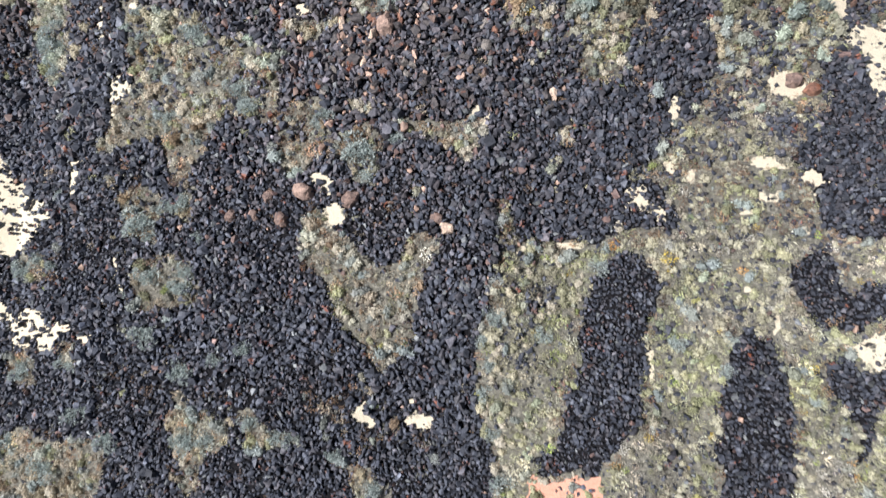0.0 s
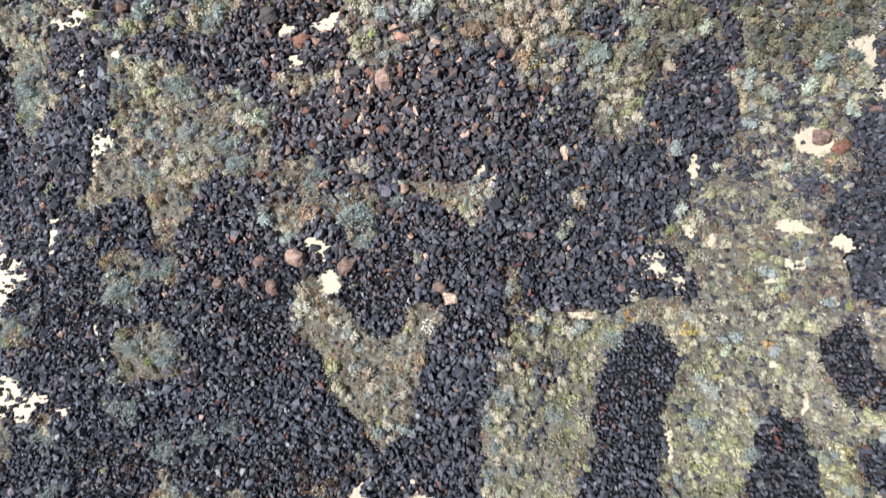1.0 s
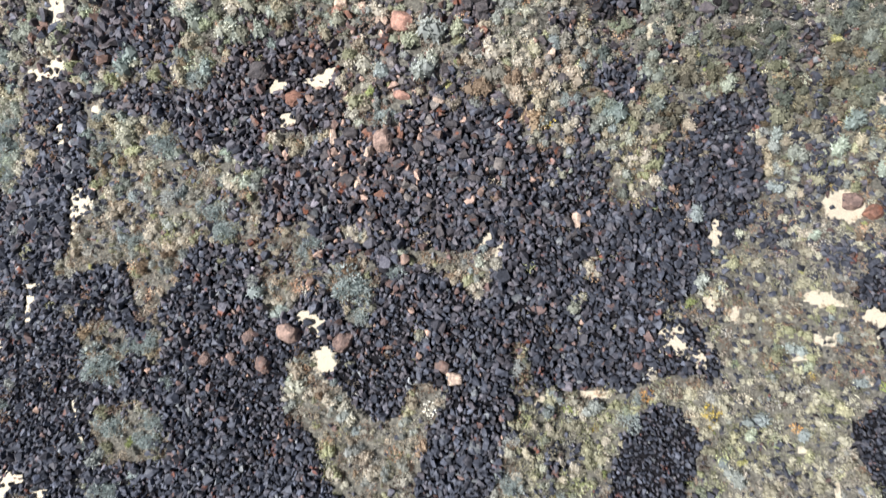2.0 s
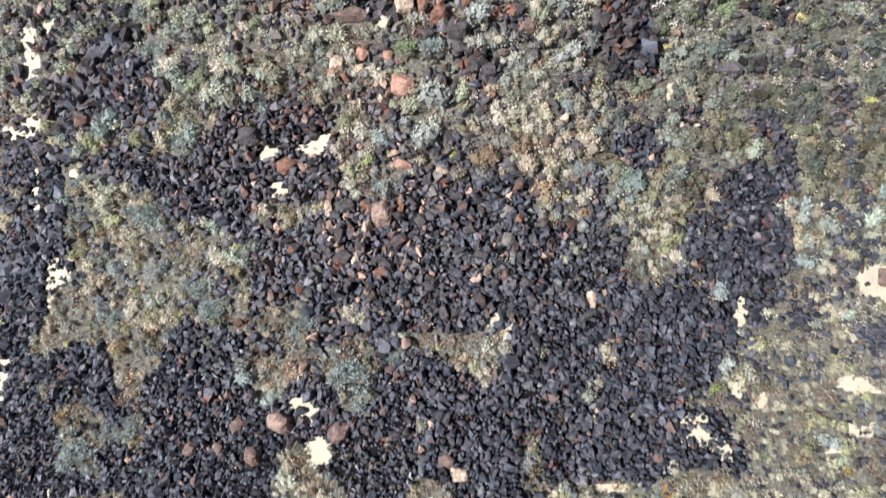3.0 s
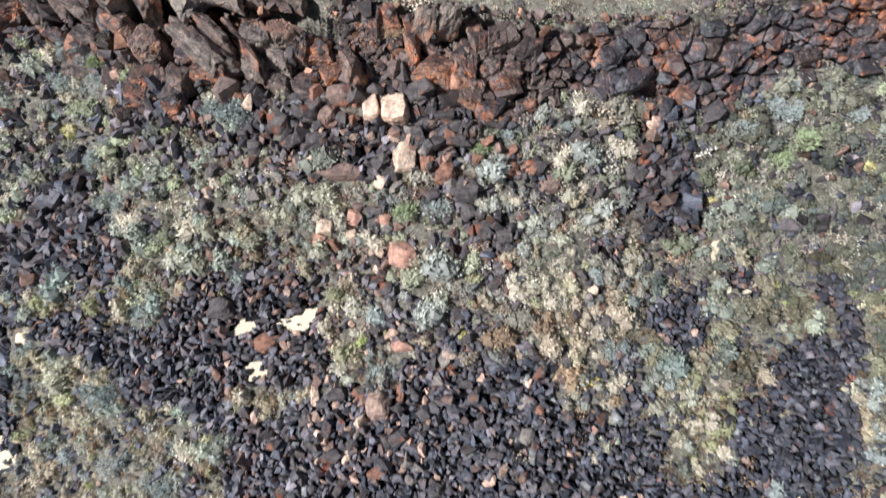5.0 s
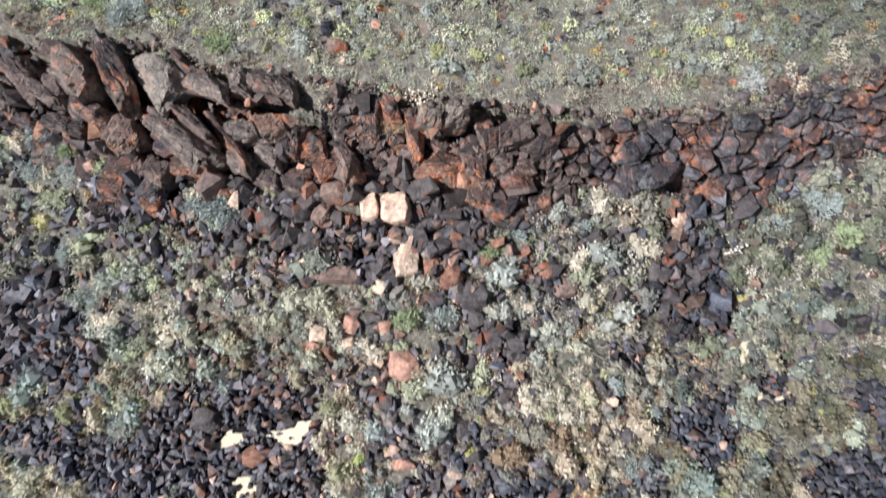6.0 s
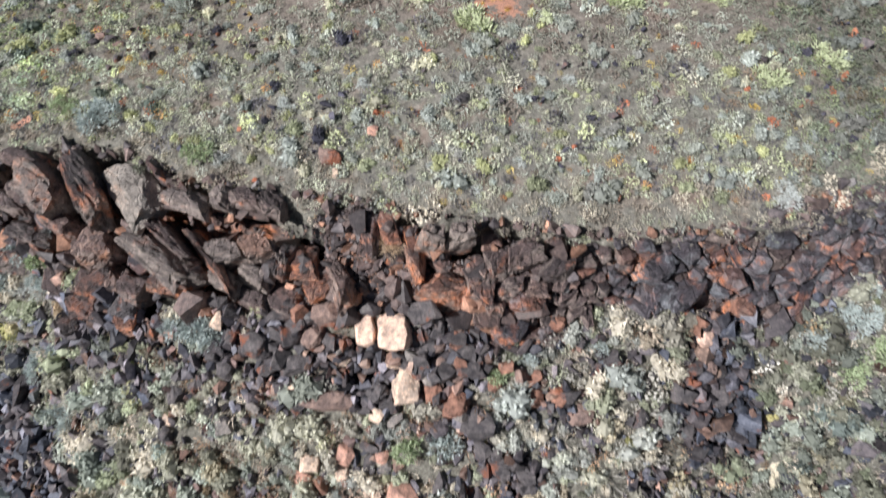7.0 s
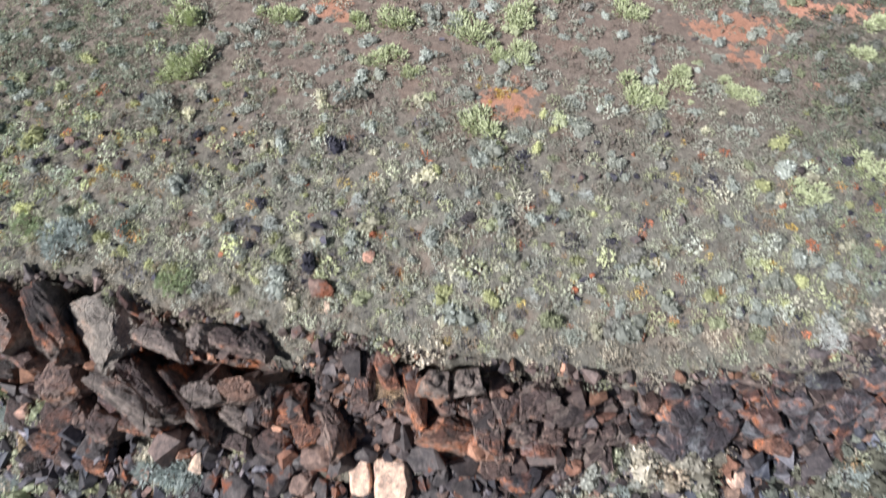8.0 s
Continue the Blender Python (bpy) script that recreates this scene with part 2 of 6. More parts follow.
def mesa_height(x, y):
    d = np.minimum(np.asarray(y, float) - 32, 0)
    return 14.15 - 0.034 * np.minimum(d * d, 24) - 0.002 * np.minimum(np.asarray(x) ** 2, 200)


def terrain(x, y):
    x, y = np.asarray(x, float), np.asarray(y, float)
    f, l = foot(x), lip(x)
    s = np.clip((y - f) / (l - f), 0, 1)
    low, high = talus_height(x, np.minimum(y, f)), mesa_height(x, np.maximum(y, l))
    rise = np.clip(1.15 * s ** 1.2, 0, 1)
    z = low + (high - low) * rise
    z = z + 0.22 * fbm(x * 0.5, y * 0.5, 3) * (1 - s) + 0.10 * fbm(x * 1.3, y * 1.3, 9, 3)
    return z


# ---- what covers the slope ----
CELL, X0, Y0, NX, NY = 0.1, -26.0, -6.0, 500, 500
GX, GY = np.meshgrid(X0 + CELL * np.arange(NX), Y0 + CELL * np.arange(NY))
ROCKY = np.full(GX.shape, 0.12)  # loose stones lie everywhere
SANDY, RUDDY = np.zeros(GX.shape), np.zeros(GX.shape)


def inside_of(outline):
    inside = np.zeros(GX.shape, bool)
    for (ax, ay), (bx, by) in zip(outline, outline[1:] + outline[:1]):
        if ay != by:
            inside ^= ((ay > GY) != (by > GY)) & (GX < (bx - ax) * (GY - ay) / (by - ay) + ax)
    return inside


def rock_field(share, outline):
    """A stretch of scree, by its outline in plan."""
    ROCKY[inside_of(outline)] = share


def bare_field(layer, outline, share=1.0):
    """A bare place, by its outline in plan; with a low share, stones dot it."""
    layer[inside_of(outline)] = share


def bare_patch(layer, x, y, rx, ry):
    """A bare place, about an ellipse in plan."""
    d = np.hypot((GX - x) / rx, (GY - y) / ry)
    np.maximum(layer, 0.62 * np.clip(1.5 - d, 0, 1), out=layer)


def sampled(layer, x, y, ragged=0.0):
    x, y = np.asarray(x, float), np.asarray(y, float)
    if ragged:
        x, y = x + ragged * 2 * fbm(x * 2.0, y * 2.0, 21, 3), y + ragged * 2 * fbm(x * 2.0, y * 2.0, 33, 3)
    i = np.clip(((x - X0) / CELL).round().astype(int), 0, NX - 1)
    j = np.clip(((y - Y0) / CELL).round().astype(int), 0, NY - 1)
    return layer[j, i]


rock_field(0.14, [(6.59, 25.40), (8.59, 26.74), (13.80, 27.70), (15.54, 25.56), (15.08, 19.09), (11.27, 18.33), (11.05, 21.90), (8.87, 21.88), (7.68, 23.88)])
rock_field(0.34, [(10.96, 20.60), (15.37, 20.96), (15.45, 17.44), (14.35, 14.02), (14.64, 11.01), (11.93, 11.11), (9.60, 11.58), (9.28, 13.69), (10.83, 16.75)])
rock_field(0.5, [(-17.50, 28.93), (-8.78, 26.94), (-3.48, 26.37), (-3.21, 23.91), (-3.60, 22.10), (-4.33, 21.13), (-9.12, 21.27), (-13.50, 22.12), (-18.70, 23.34)])
rock_field(0.22, [(-17.35, 29.12), (-11.17, 27.42), (-11.37, 26.07), (-12.69, 25.85), (-13.41, 25.21), (-14.48, 24.00), (-15.62, 23.46), (-18.67, 24.25)])
rock_field(0.93, [(-13.21, 25.19), (-12.02, 25.35), (-11.20, 25.85), (-10.65, 25.80), (-10.39, 25.03), (-10.75, 24.33), (-9.41, 23.43), (-9.31, 22.55), (-10.57, 22.36), (-13.39, 22.86), (-14.12, 23.59), (-13.30, 24.30), (-12.40, 24.31)])
rock_field(0.93, [(-16.20, 22.90), (-14.54, 22.69), (-13.50, 22.12), (-13.57, 20.92), (-13.10, 19.62), (-14.28, 18.77), (-14.64, 17.24), (-15.56, 16.12), (-19.13, 16.52), (-19.69, 23.63)])
rock_field(0.3, [(-13.51, 22.29), (-11.24, 22.24), (-9.29, 21.90), (-8.55, 21.07), (-9.13, 19.86), (-8.91, 19.03), (-13.10, 19.62), (-13.57, 20.92)])
rock_field(0.22, [(-10.40, 24.88), (-9.04, 25.08), (-8.17, 25.27), (-7.47, 24.33), (-7.53, 23.21), (-7.21, 22.35), (-7.60, 21.78), (-9.10, 21.72), (-9.51, 23.53), (-10.52, 24.27)])
rock_field(0.25, [(-6.69, 25.07), (-5.77, 25.39), (-4.91, 25.07), (-4.24, 24.35), (-3.58, 23.24), (-3.59, 22.38), (-4.65, 22.44), (-4.97, 23.59), (-5.86, 23.79), (-6.43, 23.28), (-7.18, 22.76), (-7.32, 23.47), (-6.55, 24.25)])
rock_field(0.92, [(-7.58, 22.37), (-6.46, 22.57), (-4.30, 22.27), (-3.61, 21.09), (-3.53, 19.73), (-4.34, 19.48), (-5.42, 19.68), (-7.43, 19.76), (-8.54, 19.64), (-9.13, 19.86), (-8.55, 21.07)])
rock_field(0.55, [(-3.56, 23.92), (-2.18, 24.14), (-2.02, 22.90), (-1.51, 21.58), (-1.16, 20.55), (-1.86, 19.64), (-3.26, 19.70), (-3.79, 21.09), (-3.76, 22.98)])
rock_field(0.18, [(-2.01, 24.01), (-0.13, 23.85), (0.39, 22.91), (1.60, 22.06), (3.38, 22.35), (4.49, 21.73), (4.07, 20.03), (3.35, 18.75), (2.30, 19.50), (1.26, 19.50), (0.74, 19.96), (0.05, 20.56), (-0.82, 20.78), (-1.16, 20.55), (-1.51, 21.58), (-2.02, 22.47)])
rock_field(0.2, [(-3.26, 20.01), (-2.91, 20.43), (-1.86, 20.55), (-1.42, 20.08), (-1.60, 19.49), (-2.73, 19.36)])
rock_field(0.95, [(-22.31, 23.65), (-8.38, 21.01), (-5.09, 19.14), (-3.24, 19.35), (-0.54, 20.66), (2.38, 20.06), (2.60, 19.29), (3.28, 18.91), (4.19, 18.77), (4.54, 19.41), (5.00, 19.43), (5.54, 18.36), (5.20, 17.96), (5.54, 17.37), (6.22, 17.09), (7.03, 17.26), (7.15, 18.27), (7.42, 19.15), (8.49, 19.66), (8.74, 20.52), (10.84, 20.60), (10.67, 19.28), (11.01, 18.47), (10.73, 17.39), (10.36, 16.33), (9.44, 16.02), (9.15, 15.02), (8.43, 14.35), (7.28, 14.09), (7.03, 12.87), (7.11, 11.84), (6.13, 11.50), (4.83, 11.76), (3.01, 11.45), (2.68, 12.03), (2.46, 13.01), (1.90, 12.75), (2.22, 11.16), (1.98, 9.90), (1.54, 8.72), (1.33, 7.61), (1.12, 6.54), (1.46, 5.41), (1.79, 4.25), (1.91, 3.30), (2.17, 1.18), (-20.80, 1.28)])
rock_field(0.95, [(-3.62, 19.58), (-2.90, 19.28), (-1.86, 19.42), (-1.42, 19.93), (-1.08, 20.47), (-0.30, 20.64), (0.13, 20.41), (0.74, 19.89), (1.26, 19.58), (2.13, 19.36), (3.08, 18.67), (4.23, 18.39), (4.92, 18.08), (5.27, 17.55), (5.80, 17.07), (6.89, 16.95), (7.15, 17.60), (7.36, 18.71), (8.59, 19.57), (8.90, 20.39), (9.38, 21.05), (10.04, 21.33), (10.37, 20.75), (10.80, 20.26), (11.02, 19.28), (11.07, 18.00), (10.67, 17.28), (9.43, 17.04), (8.68, 16.24), (5.08, 16.31), (1.60, 16.88), (-1.85, 17.49), (-4.32, 18.19)])
rock_field(0.9, [(9.98, 22.47), (10.72, 22.48), (11.23, 21.58), (11.18, 19.94), (10.62, 20.26), (10.49, 21.57), (9.97, 22.14)])
rock_field(0.65, [(4.07, 20.03), (4.62, 20.54), (4.98, 20.40), (5.13, 19.44), (5.19, 18.32), (4.40, 18.47)])
rock_field(0.9, [(5.07, 21.99), (6.23, 22.30), (6.93, 21.93), (6.94, 21.03), (6.26, 20.48), (5.55, 20.62), (5.04, 21.29)])
rock_field(0.55, [(5.48, 23.04), (6.99, 23.31), (7.12, 22.11), (5.85, 22.18)])
rock_field(0.8, [(7.26, 23.07), (8.23, 23.25), (8.63, 22.39), (8.24, 21.88), (7.40, 22.20)])
rock_field(0.9, [(4.39, 25.17), (4.89, 25.70), (5.33, 26.40), (6.10, 26.16), (6.40, 25.37), (6.84, 24.94), (6.74, 24.30), (6.99, 23.55), (5.27, 23.67), (4.47, 24.01), (4.71, 24.70)])
rock_field(0.9, [(0.13, 23.71), (1.07, 23.40), (1.42, 23.06), (1.08, 22.35), (0.56, 22.62), (0.04, 23.31)])
rock_field(0.7, [(1.23, 24.71), (2.27, 24.50), (2.63, 23.97), (3.34, 23.92), (2.82, 23.51), (1.58, 23.90)])
rock_field(0.75, [(3.56, 23.13), (4.50, 23.31), (4.31, 22.35), (3.93, 22.20)])
rock_field(0.85, [(10.06, 25.72), (11.02, 25.49), (11.25, 24.94), (10.69, 24.83), (10.28, 25.15)])
rock_field(0.6, [(8.74, 23.84), (10.73, 24.01), (10.73, 23.61), (8.92, 23.53)])
rock_field(0.5, [(12.28, 23.15), (13.46, 23.24), (13.62, 22.57), (12.61, 22.48)])
rock_field(0.5, [(12.48, 21.73), (13.36, 21.79), (13.53, 21.22), (12.63, 21.16)])
rock_field(0.92, [(-9.41, 26.61), (-8.68, 26.87), (-7.43, 26.69), (-6.92, 26.14), (-5.38, 25.49), (-5.26, 25.17), (-6.26, 25.09), (-7.55, 25.63), (-9.38, 25.90)])
rock_field(0.75, [(-5.39, 25.27), (-4.00, 25.23), (-2.64, 24.52), (-2.51, 24.19), (-3.75, 24.55), (-5.01, 24.83)])
rock_field(0.97, [(-4.49, 26.19), (-2.62, 25.39), (-1.81, 25.18), (-1.00, 26.13), (0.21, 25.52), (0.29, 24.97), (-0.46, 24.61), (0.09, 24.05), (0.44, 23.15), (-0.25, 23.37), (-1.01, 24.28), (-1.28, 24.85), (-1.97, 24.07), (-2.64, 24.52), (-3.73, 25.10)])
rock_field(0.25, [(-11.99, 28.06), (-10.03, 27.57), (-9.23, 26.63), (-9.80, 25.76), (-8.10, 25.02), (-9.20, 23.95), (-9.52, 24.99), (-10.88, 25.36), (-12.85, 25.55)])
rock_field(0.12, [(-6.89, 26.29), (-5.89, 26.39), (-5.51, 25.72), (-5.97, 25.31), (-6.68, 25.58)])
rock_field(0.1, [(-1.83, 24.30), (-1.01, 24.17), (-0.05, 23.60), (0.24, 22.56), (-0.46, 21.96), (-1.29, 22.07), (-1.70, 23.15)])
rock_field(0.12, [(0.35, 25.30), (2.27, 25.48), (2.79, 26.14), (4.03, 26.30), (4.28, 25.39), (3.72, 24.78), (2.27, 25.02), (0.90, 24.75)])
rock_field(0.1, [(5.71, 25.68), (8.04, 26.26), (10.60, 26.65), (10.77, 25.23), (9.48, 24.46), (6.87, 24.48), (6.12, 25.20)])
rock_field(0.12, [(-18.99, 23.86), (-16.76, 22.98), (-16.90, 21.43), (-16.61, 20.11), (-17.40, 18.96), (-18.27, 20.48), (-19.11, 22.22)])
rock_field(0.16, [(-13.87, 22.01), (-11.67, 20.83), (-9.86, 20.20), (-9.34, 19.27), (-7.18, 18.96), (-6.47, 18.49), (-6.56, 17.31), (-6.64, 15.84), (-8.79, 16.47), (-9.14, 15.87), (-10.20, 14.51), (-10.05, 13.75), (-10.91, 13.72), (-11.19, 14.60), (-11.50, 15.72), (-13.09, 15.85), (-14.34, 15.64), (-14.85, 16.11), (-13.97, 16.57), (-13.92, 17.49), (-12.99, 18.42), (-13.29, 19.35), (-13.82, 20.66)])
rock_field(0.2, [(-13.69, 13.99), (-12.87, 14.18), (-12.06, 14.06), (-11.37, 13.12), (-11.83, 11.91), (-12.87, 12.22)])
rock_field(0.1, [(-10.90, 13.61), (-10.29, 13.66), (-10.10, 12.47), (-10.61, 12.52)])
rock_field(0.16, [(-6.65, 16.26), (-5.96, 16.72), (-5.05, 16.79), (-4.58, 16.14), (-4.34, 15.30), (-3.22, 15.58), (-2.31, 15.02), (-2.75, 13.99), (-2.85, 13.39), (-3.41, 13.50), (-4.10, 14.66), (-5.00, 14.49), (-5.45, 14.09), (-6.36, 13.94), (-6.73, 14.60), (-6.50, 14.80)])
rock_field(0.85, [(-6.41, 16.03), (-5.49, 16.09), (-5.35, 15.13), (-6.17, 15.09)])
rock_field(0.45, [(-3.68, 16.42), (-2.10, 16.43), (-2.09, 15.92), (-3.22, 15.89)])
rock_field(0.1, [(-2.09, 15.73), (-0.54, 15.96), (0.00, 15.75), (1.03, 15.94), (1.69, 15.62), (1.47, 14.79), (0.80, 14.25), (0.13, 14.77), (-0.98, 15.33), (-1.87, 15.32)])
rock_field(0.1, [(-6.26, 19.63), (-5.10, 19.67), (-4.74, 19.10), (-5.32, 18.84), (-6.02, 19.19)])
rock_field(0.1, [(-3.24, 20.33), (-1.88, 20.23), (-1.88, 19.57), (-2.78, 19.50)])
rock_field(0.05, [(-5.56, 12.52), (-5.10, 12.70), (-4.08, 11.95), (-3.41, 11.63), (-3.18, 11.02), (-2.51, 10.45), (-1.84, 10.58), (-1.40, 11.13), (-1.07, 11.60), (-0.20, 11.46), (-0.30, 10.88), (-0.85, 9.95), (-1.07, 8.84), (-1.30, 7.84), (-2.09, 7.40), (-2.53, 7.11), (-2.96, 7.74), (-3.72, 8.30), (-4.28, 9.18), (-4.51, 9.88), (-5.30, 10.50), (-5.65, 11.31)])
rock_field(0.12, [(-12.84, 10.97), (-11.57, 11.47), (-10.06, 10.93), (-9.70, 10.31), (-9.83, 9.52), (-11.06, 9.41), (-12.29, 9.58), (-12.56, 10.32)])
rock_field(0.15, [(-18.74, 12.39), (-17.39, 12.25), (-16.96, 11.38), (-17.72, 11.05), (-18.42, 11.50)])
rock_field(0.05, [(-20.07, 5.22), (-17.90, 5.47), (-16.47, 5.09), (-14.57, 4.90), (-13.91, 4.47), (-14.23, 3.47), (-15.03, 2.06), (-20.22, 2.14)])
rock_field(0.15, [(-16.00, 8.52), (-15.15, 8.55), (-15.38, 7.41), (-15.94, 7.25)])
rock_field(0.15, [(-18.87, 8.49), (-17.41, 8.21), (-17.33, 7.13), (-18.41, 7.33)])
rock_field(0.06, [(-10.70, 6.59), (-10.24, 6.59), (-10.34, 5.98), (-8.77, 5.42), (-8.67, 4.54), (-9.50, 4.36), (-9.90, 3.19), (-10.40, 3.00), (-10.59, 3.79), (-10.93, 4.59), (-11.04, 5.59)])
rock_field(0.1, [(-8.40, 5.80), (-7.47, 5.68), (-7.02, 5.09), (-5.90, 4.89), (-5.68, 4.40), (-6.82, 4.31), (-7.73, 4.42), (-7.95, 5.11)])
rock_field(0.2, [(-4.35, 4.21), (-3.01, 3.83), (-2.23, 3.15), (-2.12, 2.36), (-3.48, 2.36), (-3.69, 3.53)])
rock_field(0.2, [(4.38, 15.58), (4.83, 15.59), (4.81, 14.85), (4.48, 14.75)])
rock_field(0.8, [(-5.42, 6.32), (-3.20, 6.43), (-0.09, 6.25), (0.00, 4.31), (-3.23, 4.51), (-4.99, 5.45)])
rock_field(1, [(6.45, 10.97), (7.42, 11.07), (8.15, 10.59), (8.36, 9.79), (8.18, 8.76), (7.71, 7.97), (7.79, 6.99), (7.49, 5.97), (7.30, 4.99), (6.65, 4.23), (6.05, 3.70), (5.88, 3.16), (5.28, 3.34), (3.85, 3.48), (3.31, 3.84), (4.15, 4.18), (4.67, 5.11), (4.79, 6.07), (5.35, 7.24), (5.15, 8.23), (5.51, 9.24), (5.76, 10.05), (6.22, 10.67)])
rock_field(1, [(11.24, 8.05), (11.88, 8.24), (12.35, 7.82), (12.37, 7.00), (12.78, 6.02), (12.97, 4.92), (13.20, 4.03), (13.13, 2.22), (10.59, 2.25), (10.19, 4.07), (10.22, 5.15), (10.32, 6.07), (10.72, 7.05)])
rock_field(0.7, [(3.20, 9.79), (4.44, 10.07), (4.42, 9.44), (3.62, 8.79), (3.18, 8.98)])
rock_field(0.97, [(15.36, 18.40), (17.11, 18.97), (17.35, 17.51), (18.41, 15.83), (17.52, 11.20), (15.31, 11.40), (14.52, 11.85), (14.60, 13.36), (13.94, 14.25), (14.14, 14.93), (15.01, 15.81), (15.40, 16.98)])
rock_field(0.95, [(13.48, 10.65), (14.86, 11.11), (14.96, 9.98), (15.29, 9.36), (16.15, 9.74), (17.24, 9.26), (17.09, 8.44), (15.11, 7.91), (14.31, 7.94), (13.61, 8.91), (13.39, 9.83)])
rock_field(0.95, [(14.19, 6.62), (14.86, 7.23), (15.59, 6.59), (16.92, 6.90), (16.86, 5.97), (15.79, 5.08), (15.70, 4.00), (15.32, 3.46), (15.41, 4.91), (14.74, 5.48), (14.14, 6.04)])
rock_field(0.38, [(10.70, 19.94), (12.61, 20.26), (14.27, 19.51), (15.14, 18.62), (14.60, 16.25), (12.71, 18.04), (11.13, 18.67)])
rock_field(0.4, [(9.95, 13.49), (12.20, 14.30), (13.92, 14.03), (14.32, 11.86), (13.00, 11.28), (10.93, 12.17), (9.61, 11.98)])
rock_field(0.7, [(16.66, 21.53), (19.43, 21.72), (18.27, 20.24), (16.75, 19.70)])
rock_field(0.85, [(6.93, 13.86), (8.18, 13.87), (9.21, 12.61), (8.94, 11.74), (7.22, 12.01)])
rock_field(0.6, [(8.64, 16.01), (9.80, 16.34), (10.17, 15.02), (9.71, 13.37), (8.51, 13.87)])
bare_field(SANDY, [(-14.44, 18.83), (-13.33, 18.46), (-13.20, 18.04), (-13.74, 17.80), (-13.89, 17.15), (-14.03, 17.10), (-14.20, 17.79)])
bare_field(SANDY, [(-16.22, 15.86), (-15.57, 15.59), (-15.69, 15.16), (-15.92, 14.41), (-16.18, 14.46), (-16.16, 15.27)])
bare_field(SANDY, [(-21.81, 16.99), (-20.26, 16.88), (-19.63, 16.38), (-19.49, 15.54), (-18.98, 15.65), (-18.53, 14.87), (-17.48, 14.37), (-16.93, 13.79), (-17.94, 13.03), (-18.43, 12.66), (-19.71, 12.34), (-21.19, 12.10)], 0.84)
bare_field(SANDY, [(-20.56, 11.15), (-19.51, 10.80), (-18.90, 10.08), (-17.89, 10.04), (-17.12, 9.84), (-16.77, 9.35), (-16.35, 9.42), (-15.44, 9.10), (-16.29, 8.76), (-16.39, 8.23), (-17.12, 8.23), (-17.31, 8.75), (-17.80, 8.92), (-17.74, 8.47), (-18.64, 8.57), (-18.82, 9.49), (-20.41, 9.98)], 0.84)
bare_field(SANDY, [(-15.29, 8.77), (-14.45, 8.69), (-14.85, 8.37)])
bare_field(SANDY, [(-6.22, 20.09), (-5.45, 20.17), (-5.27, 19.95), (-5.91, 19.72)])
bare_field(SANDY, [(-5.33, 13.99), (-4.65, 13.75), (-4.20, 13.24), (-4.54, 13.17), (-5.22, 13.59)])
bare_field(SANDY, [(-4.81, 12.69), (-4.19, 12.80), (-3.86, 12.33), (-4.08, 12.05), (-4.57, 12.06)])
bare_field(SANDY, [(-3.72, 5.65), (-3.10, 6.01), (-3.04, 5.58), (-2.60, 5.30), (-2.89, 5.10), (-3.33, 5.32)])
bare_field(SANDY, [(-1.62, 5.42), (-1.10, 5.74), (-0.31, 5.40), (-0.43, 5.15), (-0.99, 5.02)])
bare_field(SANDY, [(-1.32, 6.12), (-1.14, 6.11), (-1.14, 5.93), (-1.32, 5.93)])
bare_field(SANDY, [(7.03, 13.17), (7.50, 13.73), (8.15, 13.48), (8.02, 13.05), (8.77, 12.52), (8.74, 11.99), (8.10, 12.32), (7.24, 12.66)], 0.64)
bare_field(SANDY, [(9.11, 16.82), (9.43, 16.98), (9.47, 16.72), (9.19, 16.56)])
bare_field(SANDY, [(9.14, 16.45), (9.41, 16.45), (9.34, 15.91), (9.08, 15.85)])
bare_field(SANDY, [(9.60, 14.13), (10.02, 14.02), (9.96, 13.70), (9.66, 13.69)])
bare_field(SANDY, [(8.77, 14.36), (9.21, 14.24), (9.07, 13.91), (8.86, 14.03)])
bare_field(SANDY, [(12.09, 14.35), (12.67, 14.69), (13.20, 14.46), (13.63, 14.07), (12.51, 14.13)])
bare_field(SANDY, [(12.12, 13.43), (12.85, 13.09), (13.30, 13.33), (13.01, 12.70), (12.40, 12.84)], 0.64)
bare_field(SANDY, [(11.55, 12.52), (12.27, 12.61), (12.20, 12.35), (11.62, 12.31)])
bare_field(SANDY, [(14.01, 13.92), (14.55, 13.95), (15.19, 13.45), (14.49, 13.37), (14.08, 13.59)])
bare_field(SANDY, [(14.26, 13.16), (14.69, 13.19), (14.55, 12.83)], 0.64)
bare_field(SANDY, [(13.79, 11.88), (14.07, 11.87), (13.99, 11.50), (13.78, 11.54)])
bare_field(SANDY, [(13.26, 17.81), (14.00, 18.05), (14.66, 17.64), (14.60, 17.18), (14.00, 16.90), (13.30, 16.92), (12.99, 17.15)])
bare_field(SANDY, [(15.52, 21.42), (16.93, 21.57), (16.86, 20.66), (17.76, 19.99), (19.50, 20.71), (18.74, 16.31), (17.42, 16.55), (17.27, 18.48), (17.24, 18.97), (16.47, 19.43)], 0.64)
bare_field(SANDY, [(14.88, 7.48), (15.48, 7.65), (17.03, 8.05), (16.92, 6.63), (15.90, 6.68), (15.45, 7.08)], 0.64)
bare_field(SANDY, [(7.76, 7.57), (7.91, 7.67), (8.06, 6.98), (7.95, 6.53), (7.83, 6.53)])
bare_field(SANDY, [(2.81, 11.39), (3.19, 11.39), (3.19, 11.11), (2.87, 11.08)])
bare_field(SANDY, [(4.04, 11.57), (4.61, 11.68), (4.89, 11.51), (4.49, 11.39)])
